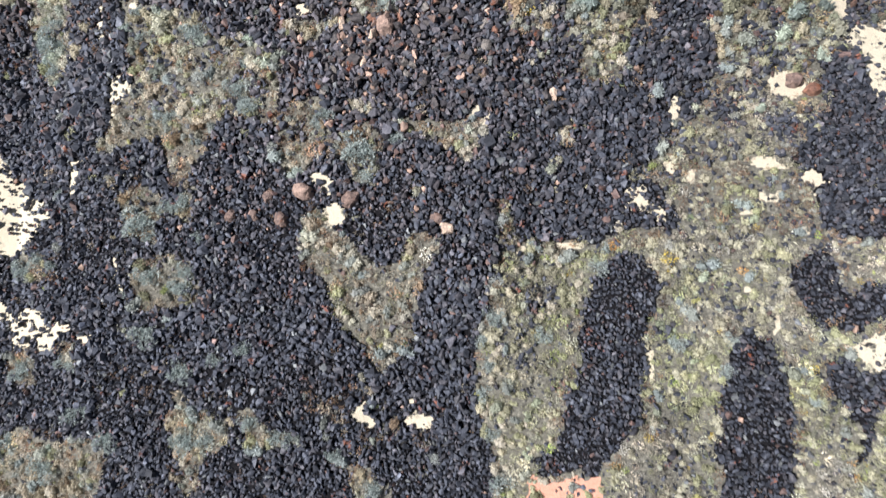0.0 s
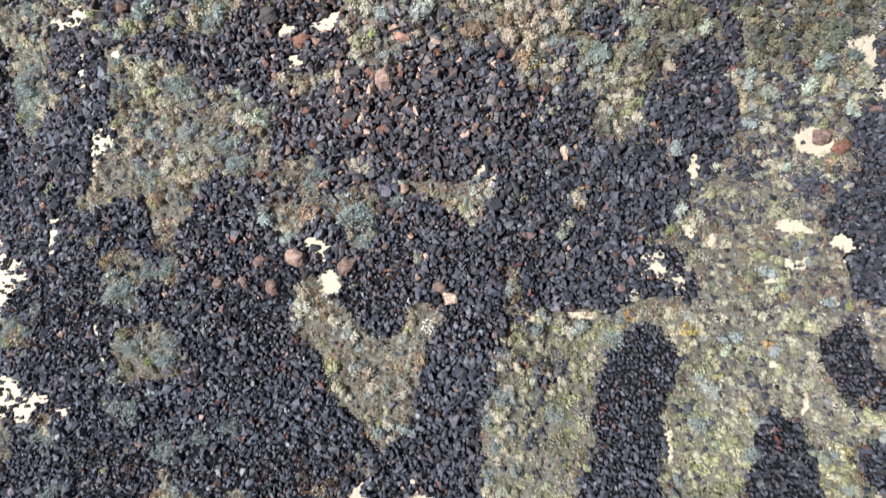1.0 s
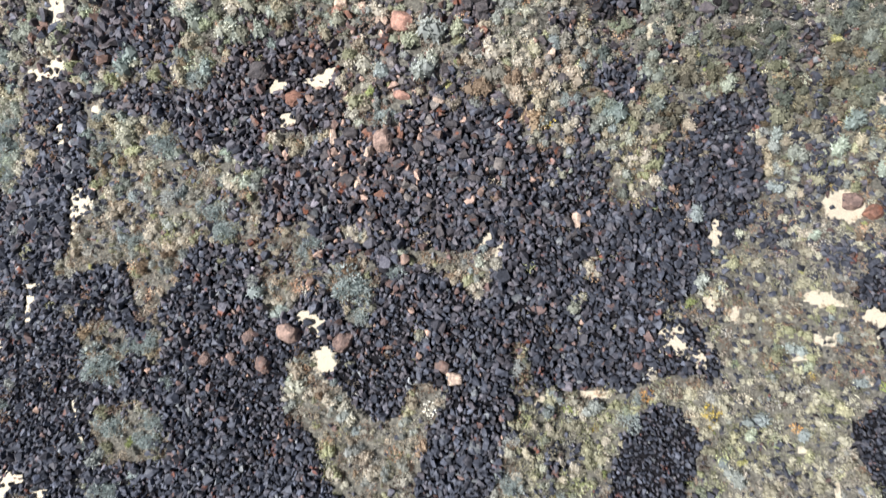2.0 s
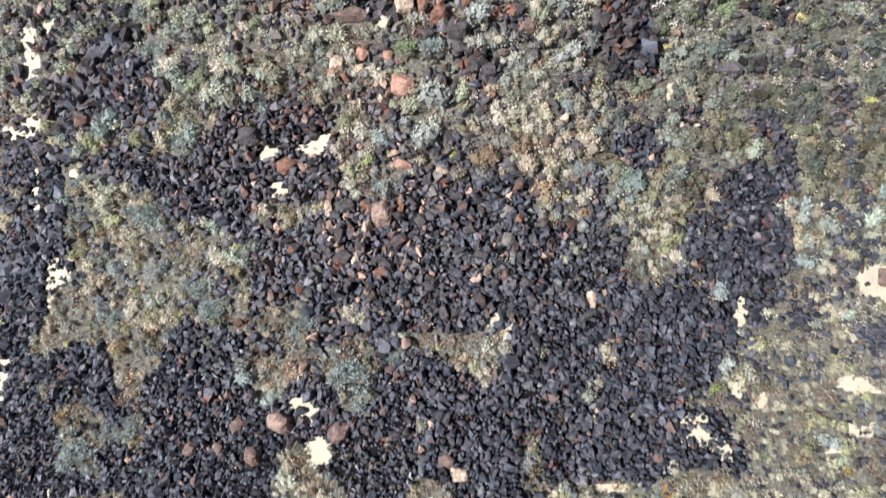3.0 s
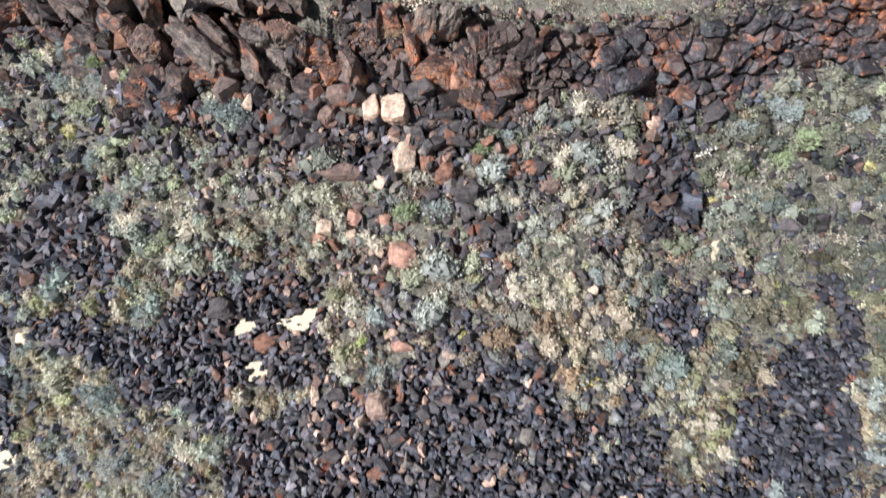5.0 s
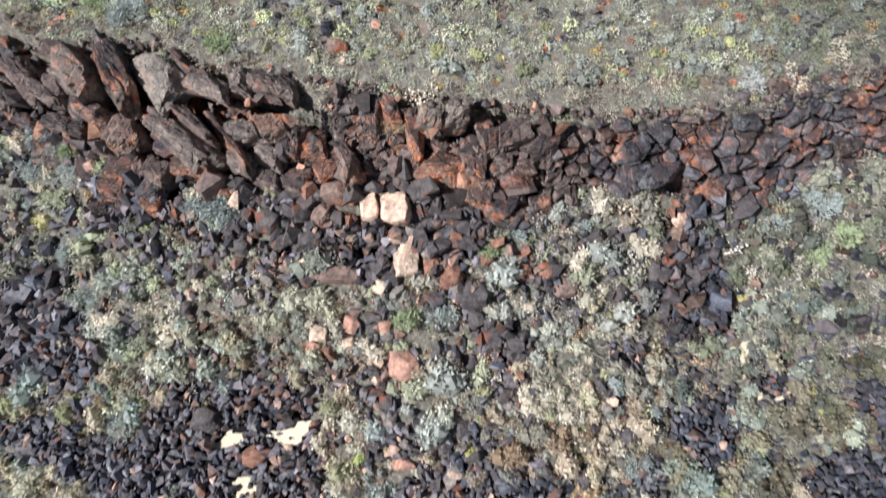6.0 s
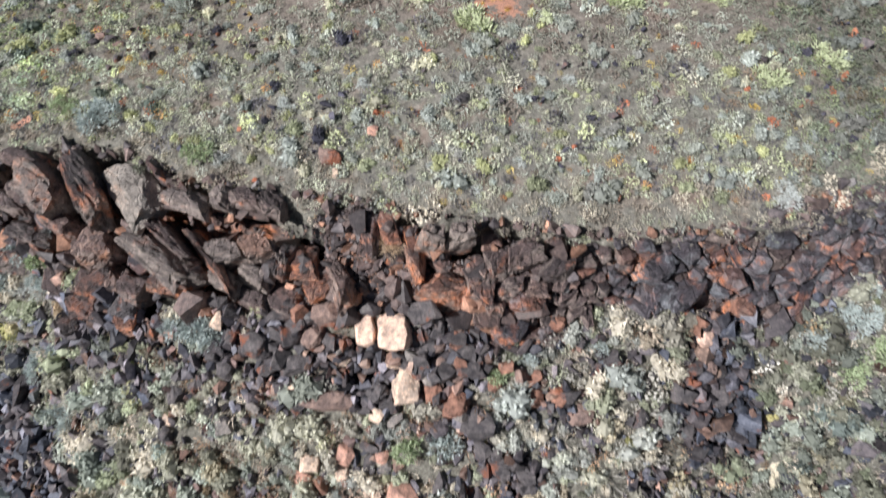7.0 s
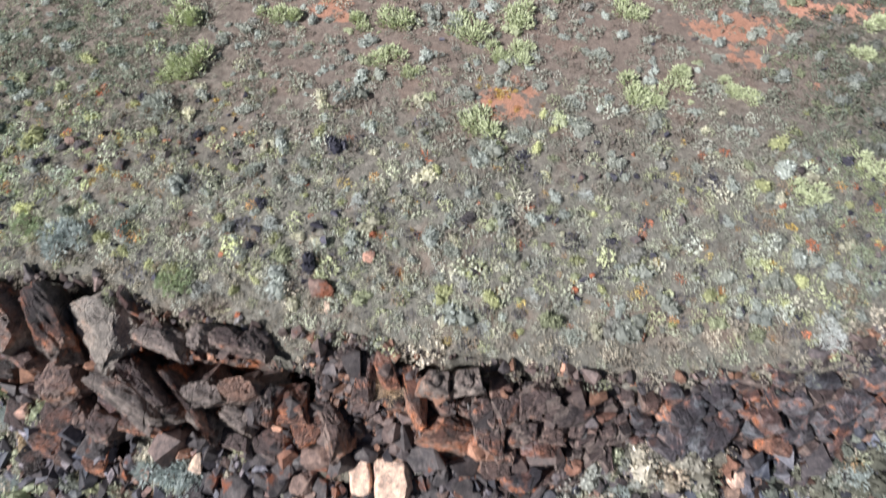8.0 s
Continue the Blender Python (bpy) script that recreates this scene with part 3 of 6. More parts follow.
bare_field(SANDY, [(4.83, 11.56), (5.43, 11.55), (5.43, 11.35), (4.89, 11.39)])
bare_field(SANDY, [(0.91, 15.98), (1.21, 16.22), (1.48, 16.28), (1.47, 15.96), (1.16, 15.85)])
bare_field(SANDY, [(1.43, 15.80), (1.83, 15.81), (1.69, 15.33), (1.42, 15.46)])
bare_field(SANDY, [(12.57, 8.63), (12.76, 8.63), (12.67, 7.91), (12.53, 7.92)])
bare_field(SANDY, [(11.46, 9.80), (11.94, 9.64), (11.94, 9.44), (11.62, 9.53)])
bare_field(SANDY, [(-15.24, 22.02), (-14.91, 21.89), (-14.88, 21.59), (-15.15, 21.70)])
bare_field(SANDY, [(-15.16, 21.29), (-14.72, 21.16), (-14.82, 20.90), (-15.07, 21.01)])
bare_field(SANDY, [(-15.09, 20.54), (-14.80, 20.65), (-14.66, 20.39), (-14.94, 20.22)])
bare_field(SANDY, [(-13.61, 10.82), (-13.28, 10.58), (-13.12, 10.11), (-13.36, 10.12)])
bare_field(SANDY, [(-13.63, 11.56), (-13.44, 11.43), (-13.48, 10.91), (-13.61, 10.93)])
bare_field(SANDY, [(-6.19, 21.28), (-5.79, 21.37), (-5.65, 21.18), (-5.99, 20.98), (-6.53, 20.87)])
bare_field(SANDY, [(-5.21, 21.23), (-4.79, 21.26), (-4.41, 21.43), (-3.92, 21.49), (-4.11, 21.18), (-4.37, 20.92), (-4.89, 20.98)])
bare_field(SANDY, [(-6.31, 20.17), (-5.44, 20.24), (-5.29, 20.03), (-5.70, 19.78), (-6.01, 19.74)])
bare_field(SANDY, [(-14.28, 18.68), (-13.75, 18.73), (-13.36, 18.39), (-13.52, 17.99), (-13.96, 17.77), (-13.98, 17.08), (-14.27, 18.06)])
bare_field(SANDY, [(6.77, 23.44), (7.26, 23.49), (7.39, 23.27), (7.17, 22.95), (6.99, 23.15)])
bare_field(SANDY, [(7.12, 22.08), (7.58, 22.28), (7.65, 22.06), (7.51, 21.97), (7.11, 21.94)])
bare_field(SANDY, [(7.89, 22.07), (8.13, 22.13), (8.08, 21.89)])
bare_field(SANDY, [(7.10, 23.07), (7.24, 22.90), (7.16, 22.20), (7.07, 22.20)])
bare_field(SANDY, [(1.01, 16.12), (1.43, 16.40), (1.48, 16.21), (1.25, 15.89)])
bare_field(SANDY, [(1.50, 15.57), (1.80, 15.97), (1.85, 15.73), (1.62, 15.26)])
bare_field(SANDY, [(9.05, 16.40), (9.52, 16.96), (9.45, 16.64), (9.19, 15.95)])
bare_field(SANDY, [(-15.71, 26.11), (-14.62, 25.96), (-14.62, 25.28), (-14.75, 24.55), (-15.30, 23.87), (-15.47, 24.71), (-15.45, 25.46)], 0.66)
bare_field(SANDY, [(-14.39, 25.91), (-13.47, 26.14), (-13.60, 25.93), (-14.33, 25.70)])
bare_field(SANDY, [(-16.72, 23.61), (-14.54, 23.46), (-14.26, 22.95), (-15.64, 22.81), (-16.76, 23.16)], 0.66)
bare_field(SANDY, [(-14.92, 27.12), (-14.34, 26.91), (-14.39, 26.56), (-15.20, 26.56)])
bare_field(SANDY, [(-13.51, 21.39), (-12.96, 21.48), (-12.91, 21.27), (-13.34, 21.08)])
bare_field(SANDY, [(-12.47, 25.19), (-11.97, 25.27), (-12.05, 25.09), (-12.37, 25.06)])
bare_field(SANDY, [(-5.35, 13.92), (-4.94, 14.07), (-4.24, 13.53), (-4.32, 13.23), (-4.77, 13.61)])
bare_field(SANDY, [(-4.66, 12.78), (-4.23, 12.89), (-4.06, 12.47), (-4.58, 12.48)])
bare_field(SANDY, [(13.12, 26.91), (13.44, 26.80), (13.36, 26.50)])
bare_field(RUDDY, [(3.32, 3.50), (3.75, 3.26), (4.89, 3.12), (5.98, 3.25), (5.99, 1.89), (3.58, 1.94)])
bare_patch(RUDDY, 0.60, 33.06, 0.73, 0.72)
bare_patch(RUDDY, 6.08, 35.36, 1.40, 0.70)
bare_patch(RUDDY, 8.48, 36.11, 1.65, 0.47)
bare_patch(RUDDY, 6.08, 34.32, 0.52, 0.36)
bare_patch(RUDDY, -3.45, 35.89, 0.54, 0.59)
bare_patch(RUDDY, -9.86, 29.69, 0.24, 0.21)
bare_patch(RUDDY, 7.44, 33.59, 0.20, 0.17)

# how much rubble lies round about, within some 0.7 m
VERGE = ROCKY.copy()
for axis in (0, 1):
    VERGE = sum(np.roll(VERGE, k, axis) for k in range(-7, 8)) / 15

# clefts behind and between the blocks of the crag: width, depth, then the line in plan
CLEFTS = [
    (0.22, 1.3, [(-11.05, 29.42), (-10.87, 29.00), (-10.12, 28.85), (-8.99, 28.59), (-8.75, 28.36), (-8.50, 27.94)]),
    (0.22, 1.3, [(-8.19, 28.81), (-7.88, 28.42), (-7.73, 27.96)]),
    (0.26, 1.4, [(-6.55, 27.95), (-6.73, 27.75), (-6.12, 27.41), (-5.80, 27.01), (-5.36, 26.54), (-5.00, 26.36)]),
    (0.38, 1.3, [(-4.62, 27.42), (-4.35, 27.42), (-3.97, 27.28), (-3.52, 27.16)]),
    (0.26, 1.3, [(-5.75, 27.52), (-5.36, 27.44), (-4.62, 27.40)]),
    (0.24, 1.2, [(-1.08, 27.30), (-0.67, 27.21)]),
    (0.24, 1.2, [(-0.29, 27.22), (-0.01, 26.86)]),
    (0.24, 0.9, [(-7.48, 27.00), (-7.11, 26.72), (-7.25, 26.32)]),
    (0.2, 0.7, [(-2.60, 26.22), (-2.44, 25.93)]),
    (0.2, 0.8, [(0.48, 26.27), (1.25, 26.28), (1.56, 26.09)]),
    (0.18, 0.7, [(4.86, 26.37), (5.60, 26.28)]),
    (0.2, 0.9, [(-8.17, 27.08), (-7.85, 26.81)]),
]


def cleft_depth(x, y):
    deep = np.zeros(np.shape(x))
    for width, depth, line in CLEFTS:
        for (ax, ay), (bx, by) in zip(line, line[1:]):
            t = np.clip(((x - ax) * (bx - ax) + (y - ay) * (by - ay)) / ((bx - ax) ** 2 + (by - ay) ** 2), 0, 1)
            d = np.hypot(x - ax - t * (bx - ax), y - ay - t * (by - ay))
            deep = np.maximum(deep, depth * np.clip(1.6 - d / width * 1.6, 0, 1))
    return deep


def surface(x, y):
    return terrain(x, y) - cleft_depth(np.asarray(x, float), np.asarray(y, float))


# ---- mesh tools ----
def mesh_of(name, verts, tris, material, tint=None, smooth=False):
    me = bpy.data.meshes.new(name)
    verts, tris = np.asarray(verts, np.float32), np.asarray(tris, np.int32)
    me.vertices.add(len(verts))
    me.vertices.foreach_set("co", verts.ravel())
    me.loops.add(tris.size)
    me.loops.foreach_set("vertex_index", tris.ravel())
    me.polygons.add(len(tris))
    me.polygons.foreach_set("loop_start", np.arange(0, tris.size, 3, dtype=np.int32))
    me.polygons.foreach_set("use_smooth", np.full(len(tris), smooth))
    if tint is not None:
        a = me.attributes.new("tint", "FLOAT_COLOR", "POINT")
        a.data.foreach_set("color", np.c_[tint, np.ones(len(tint))].astype(np.float32).ravel())
    me.materials.append(material)
    me.update(calc_edges=True)
    return me


def spun(rng, count, lean=None):
    """Random turns as matrices; lean: at most this many radians off upright, any heading."""
    if lean is None:
        q = rng.normal(size=(count, 4))
        q /= np.linalg.norm(q, axis=1, keepdims=True)
        w, x, y, z = q.T
    else:
        head, tip, way = rng.uniform(0, 2 * np.pi, count), rng.uniform(0, lean, count), rng.uniform(0, 2 * np.pi, count)
        a = np.stack([np.cos(head / 2), 0 * head, 0 * head, np.sin(head / 2)])
        b = np.stack([np.cos(tip / 2), np.sin(tip / 2) * np.cos(way), np.sin(tip / 2) * np.sin(way), 0 * tip])
        w = b[0] * a[0] - b[1] * a[1] - b[2] * a[2] - b[3] * a[3]
        x = b[0] * a[1] + b[1] * a[0] + b[2] * a[3] - b[3] * a[2]
        y = b[0] * a[2] - b[1] * a[3] + b[2] * a[0] + b[3] * a[1]
        z = b[0] * a[3] + b[1] * a[2] - b[2] * a[1] + b[3] * a[0]
    return np.stack([np.stack([1 - 2 * (y * y + z * z), 2 * (x * y - z * w), 2 * (x * z + y * w)], -1),
                     np.stack([2 * (x * y + z * w), 1 - 2 * (x * x + z * z), 2 * (y * z - x * w)], -1),
                     np.stack([2 * (x * z - y * w), 2 * (y * z + x * w), 1 - 2 * (x * x + y * y)], -1)], 1)


def strewn(name, kinds, which, places, turns, sizes, tints, material, label, category):
    """One joined mesh of many small pieces: stuff that nobody counts."""
    verts, tris, tint, base = [], [], [], 0
    for k, (kv, kt, *depth) in enumerate(kinds):
        pick = np.where(which == k)[0]
        if not len(pick):
            continue
        v = np.einsum("nij,nvj->nvi", turns[pick], kv[None] * sizes[pick][:, None, :]) + places[pick][:, None, :]
        t = kt[None] + (base + np.arange(len(pick)) * len(kv))[:, None, None]
        # depth multiplies the tint and carries a bush's painted inner shade
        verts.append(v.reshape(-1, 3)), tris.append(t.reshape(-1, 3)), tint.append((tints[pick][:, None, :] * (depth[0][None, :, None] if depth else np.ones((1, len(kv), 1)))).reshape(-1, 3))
        base += v.shape[0] * v.shape[1]
    ob = new(name, mesh_of(name, np.concatenate(verts), np.concatenate(tris), material, np.concatenate(tint)))
    return tagged(ob, label, category, kind="stuff")


def hull(points):
    bm = bmesh.new()
    for p in points:
        bm.verts.new(p)
    out = bmesh.ops.convex_hull(bm, input=bm.verts)
    bmesh.ops.delete(bm, geom=list({g for g in out["geom_interior"] + out["geom_unused"] if isinstance(g, bmesh.types.BMVert)}), context="VERTS")
    bmesh.ops.triangulate(bm, faces=bm.faces)
    bmesh.ops.recalc_face_normals(bm, faces=bm.faces)
    bm.verts.index_update()
    verts, tris = np.array([v.co[:] for v in bm.verts]), np.array([[v.index for v in f.verts] for f in bm.faces])
    bm.free()
    return verts, tris


def angular_stone(rng, points=12, box=0.4):
    """A broken stone of about unit width: a blunt faceted hull, part box, part ball."""
    p = rng.normal(size=(points, 3))
    p /= np.linalg.norm(p, axis=1, keepdims=True)
    cube = p / np.abs(p).max(1, keepdims=True)
    p = (p * (1 - box) + cube * box * 0.8) * rng.uniform(0.75, 1.0, (points, 1)) * 0.55
    return hull(p * rng.uniform(0.62, 1.25, 3))


def ball(levels):
    bm = bmesh.new()
    bmesh.ops.create_icosphere(bm, subdivisions=levels, radius=1.0)
    bm.verts.index_update()
    out = np.array([v.co[:] for v in bm.verts]), np.array([[v.index for v in f.verts] for f in bm.faces])
    bm.free()
    return out


def outcrop(rng, levels=3, box=0.5, cuts=9, rough=0.05):
    """A weathered boulder of about unit width: a blunt block cut by joints and broken planes, its faces uneven."""
    p, tris = ball(levels)
    cube = p / np.abs(p).max(1, keepdims=True)
    p = p * (1 - box) + cube * box * 0.85
    for _ in range(cuts):
        n = rng.normal(size=3)
        n /= np.linalg.norm(n)
        over = np.maximum(p @ n - rng.uniform(0.55, 0.82), 0)
        p = p - over[:, None] * n
    off = rng.uniform(0, 50, 3)
    bumps = np.array([noise.noise(Vector(v) * 2.2 + Vector(off)) + 0.6 * noise.noise(Vector(v) * 5.5 + Vector(off)) - 1.6 * max(0.0, 0.09 - abs(noise.noise(Vector(v) * 1.6 - Vector(off)))) * 6 for v in p])
    p = p * (1 + rough * bumps[:, None])
    return p * 0.56 * rng.uniform(0.85, 1.15, 3), tris


def clump(rng, blades, spread, width, upright):
    """A tuft of narrow leaves from one root, about unit radius."""
    verts, tris = [], []
    for _ in range(blades):
        a, r = rng.uniform(0, 2 * np.pi), np.sqrt(rng.uniform(0, 1))
        root = np.array([np.cos(a), np.sin(a), 0]) * r * 0.5
        a2 = a + rng.normal(0, 0.8)
        way = np.array([np.cos(a2) * spread * (0.3 + r), np.sin(a2) * spread * (0.3 + r), upright * rng.uniform(0.4, 1.0)])
        tip = root + way * rng.uniform(0.6, 1.0)
        side = np.cross(way, rng.normal(size=3))
        side *= width / (np.linalg.norm(side) + 1e-6)
        mid = root * 0.45 + tip * 0.55 + np.array([0, 0, 0.12])
        n = len(verts)
        verts += [root, mid - side, mid + side, tip]
        tris += [[n, n + 2, n + 1], [n + 1, n + 2, n + 3]]
    return np.array(verts), np.array(tris)


def cushion(rng, leaves):
    """A low leafy dome of small leaves, about unit radius."""
    verts, tris = [], []
    for _ in range(leaves):
        p = rng.normal(size=3)
        p[2] = abs(p[2])
        p *= rng.uniform(0.55, 1.0) / np.linalg.norm(p)
        p[2] *= 0.75
        side, up = rng.normal(size=3), rng.normal(size=3) + p * 1.2
        side -= up * (side @ up) / (up @ up)
        side *= 0.105 / np.linalg.norm(side)
        up *= 0.23 / np.linalg.norm(up)
        n = len(verts)
        verts += [p - side, p + side, p + up]
        tris += [[n, n + 1, n + 2]]
    return np.array(verts), np.array(tris)


def spikes(rng, count, length, width, upright, hollow=0.35):
    """Leafy shoots over a rounded, lobed crown of about unit radius."""
    verts, tris = [], []
    lobes = [np.array([math.cos(a) * r, math.sin(a) * r, 0.0]) for a, r in zip(rng.uniform(0, 6.28, 5), rng.uniform(0.25, 0.62, 5))]
    for _ in range(count):
        d = rng.normal(size=3)
        d[2] = abs(d[2]) * 0.9
        d /= np.linalg.norm(d)
        heart = lobes[rng.integers(5)]
        root = heart + d * np.array([0.42, 0.42, 0.5]) * rng.uniform(hollow, 1.0)
        way = d + np.array([0, 0, upright]) + rng.normal(0, 0.25, 3)
        way *= length * rng.uniform(0.6, 1.2) / np.linalg.norm(way)
        s = np.cross(way, rng.normal(size=3))
        s *= width * rng.uniform(0.7, 1.2) / np.linalg.norm(s)
        u = np.cross(way, s)
        u *= np.linalg.norm(s) / np.linalg.norm(u)
        mid, n = root + way * 0.45, len(verts)
        verts += [root, mid + s, mid - 0.5 * s + 0.87 * u, mid - 0.5 * s - 0.87 * u, root + way]
        for a, b in ((1, 2), (2, 3), (3, 1)):
            tris += [[n, n + b, n + a], [n + 4, n + a, n + b]]
    return np.array(verts), np.array(tris)


def sprigs(rng, count, leaf, width, upright=0.3, lobes=6):
    """Small three-cornered leaves all over a lobed crown of about unit radius, thinner at its heart."""
    verts, tris = [], []
    hearts = [np.array([math.cos(a) * r, math.sin(a) * r, rng.uniform(0, 0.12)]) for a, r in zip(rng.uniform(0, 6.28, lobes), rng.uniform(0.15, 0.62, lobes))]
    bulk = rng.uniform(0.3, 0.46, lobes)
    for _ in range(count):
        d = rng.normal(size=3)
        d[2] = abs(d[2])
        d /= np.linalg.norm(d)
        k = rng.integers(lobes)
        p = hearts[k] + d * bulk[k] * np.array([1, 1, 1.15]) * rng.uniform(0.4, 1.0) ** 0.5
        way = d + np.array([0, 0, upright]) + rng.normal(0, 0.45, 3)
        way *= leaf * rng.uniform(0.6, 1.3) / np.linalg.norm(way)
        side = np.cross(way, rng.normal(size=3))
        side *= width * rng.uniform(0.7, 1.3) / np.linalg.norm(side)
        n = len(verts)
        verts += [p - side, p + side, p + way]
        tris += [[n, n + 1, n + 2]]
    return np.array(verts), np.array(tris)


def bushlet(rng, leaves, leaf, width, lobes=6):
    """A dense rounded bush of about unit radius: lobes of twigs under overlapping leaves that lie outwards."""
    verts, tris, tone_shade = [], [], []  # inner shade painted as darker twig lobes; leaf tones vary, some bleached
    blob, faces = ball(1)
    for k in range(lobes):
        a, r, b = rng.uniform(0, 6.28), rng.uniform(0.1, 0.62), rng.uniform(0.3, 0.48)
        heart = np.array([math.cos(a) * r, math.sin(a) * r, rng.uniform(0.0, 0.2)])
        keep = faces[(blob[faces].mean(1)[:, 2] > -0.1)]
        tris += (keep + len(verts)).tolist()
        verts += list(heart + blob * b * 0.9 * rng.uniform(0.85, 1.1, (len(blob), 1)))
        tone_shade += [0.72] * len(blob)
        for _ in range(leaves // lobes):
            d = rng.normal(size=3)
            d[2] = abs(d[2]) * 1.1
            d /= np.linalg.norm(d)
            p = heart + d * b * rng.uniform(0.85, 1.05)
            way = np.cross(d, rng.normal(size=3))
            way = way / np.linalg.norm(way) + d * rng.uniform(0.25, 1.0)
            side = np.cross(d, way) + rng.normal(0, 0.15, 3)
            side *= width * rng.uniform(0.7, 1.3) / np.linalg.norm(side)
            n = len(verts)
            verts += [p - side, p + side, p + way * leaf * rng.uniform(0.6, 1.2)]
            tris += [[n, n + 1, n + 2]]
            tone_shade += [rng.choice([0.7, 1.0, 1.2, 1.45], p=[0.2, 0.4, 0.25, 0.15])] * 3
    return np.array(verts), np.array(tris), np.array(tone_shade)


def stems(rng, count):
    """Bare woody stems, tapered, from the root out to the crown."""
    verts, tris = [], []
    for k in range(count):
        a, r = 6.28 * k / count + rng.normal(0, 0.3), rng.uniform(0.3, 0.75)
        tip = np.array([math.cos(a) * r, math.sin(a) * r, rng.uniform(0.3, 0.6)])
        n = len(verts)
        for c in range(4):
            b = 1.57 * c
            verts.append(np.array([math.cos(b) * 0.05, math.sin(b) * 0.05, -0.12]))
        verts.append(tip)
        tris += [[n + c, n + (c + 1) % 4, n + 4] for c in range(4)]
    return np.array(verts), np.array(tris)


def part(name, me, parent, m=None, label=""):
    ob = new(name, me)
    ob.parent = parent
    if m is not None:
        ob.matrix_basis = m
    return tagged(ob, label)


# ---- the ground: one sheet, fine where the slope is seen, on to the horizon ----
def ruler(stops):
    """Grid lines from (start, step) runs; the last start ends it."""
    out = []
    for (a, step), (b, _) in zip(stops, stops[1:]):
        out += list(np.arange(a, b - step * 0.5, step))
    return np.array(out + [stops[-1][0]])


def ground_sheet():
    xs = ruler([(-1500, 250), (-250, 45), (-70, 8), (-30, 1), (-22, 0.1), (19, 1), (30, 8), (70, 45), (250, 250), (1500, 0)])
    ys = ruler([(-1500, 250), (-250, 45), (-70, 8), (-22, 1.5), (-4, 0.3), (0.5, 0.1), (25, 0.08), (30, 0.12), (39, 0.8), (55, 8), (111, 45), (291, 250), (1541, 0)])
    x, y = np.meshgrid(xs, ys)
    z = surface(x, y)
    brow = lip(x) + 1.0 * fbm(x * 1.1, y * 0.3, 15, 3)
    z = z - 1.25 * np.clip((y - foot(x)) / 0.3, 0, 1) * np.clip((brow - y) / 0.15, 0, 1)
    z = np.where(y < -20, z + 0.4 * np.maximum(-20 - y - 30, 0), z)
    i = np.arange(len(xs) * len(ys)).reshape(len(ys), len(xs))
    a, b, c, d = i[:-1, :-1].ravel(), i[:-1, 1:].ravel(), i[1:, 1:].ravel(), i[1:, :-1].ravel()
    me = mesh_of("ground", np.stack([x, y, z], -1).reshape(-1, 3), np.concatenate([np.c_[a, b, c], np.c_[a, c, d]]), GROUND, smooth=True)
    rock = sampled(ROCKY, x, y, 0.36)
    rock = np.where(y > foot(x), 0.0, rock)
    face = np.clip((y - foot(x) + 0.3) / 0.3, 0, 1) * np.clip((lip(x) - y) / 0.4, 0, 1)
    # the same near-black is laid in the clefts as painted shade
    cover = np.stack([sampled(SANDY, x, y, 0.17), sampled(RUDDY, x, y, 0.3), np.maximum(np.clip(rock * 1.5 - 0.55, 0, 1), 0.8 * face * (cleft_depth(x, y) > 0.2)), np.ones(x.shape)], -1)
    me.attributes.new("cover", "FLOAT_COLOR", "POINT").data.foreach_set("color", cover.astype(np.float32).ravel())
    mesa = np.clip((y - lip(x) + 0.4) / 0.5, 0, 1) * np.clip(1 - (-4.5 - x + 6 * fbm(x * 0.3, y * 0.3, 6)) / 4, 0.6, 1) * np.clip(1 - (x - 5.5 + 6 * fbm(x * 0.3, y * 0.3, 16)) / 4, 0.3, 1)
    me.attributes.new("mesa", "FLOAT", "POINT").data.foreach_set("value", mesa.astype(np.float32).ravel())
    return tagged(new("ground", me), "steep stony slope below a low crag and flat scrubland", "ground", kind="structure")


ground_sheet()

# ---- the crag ----
rng = np.random.default_rng(11)


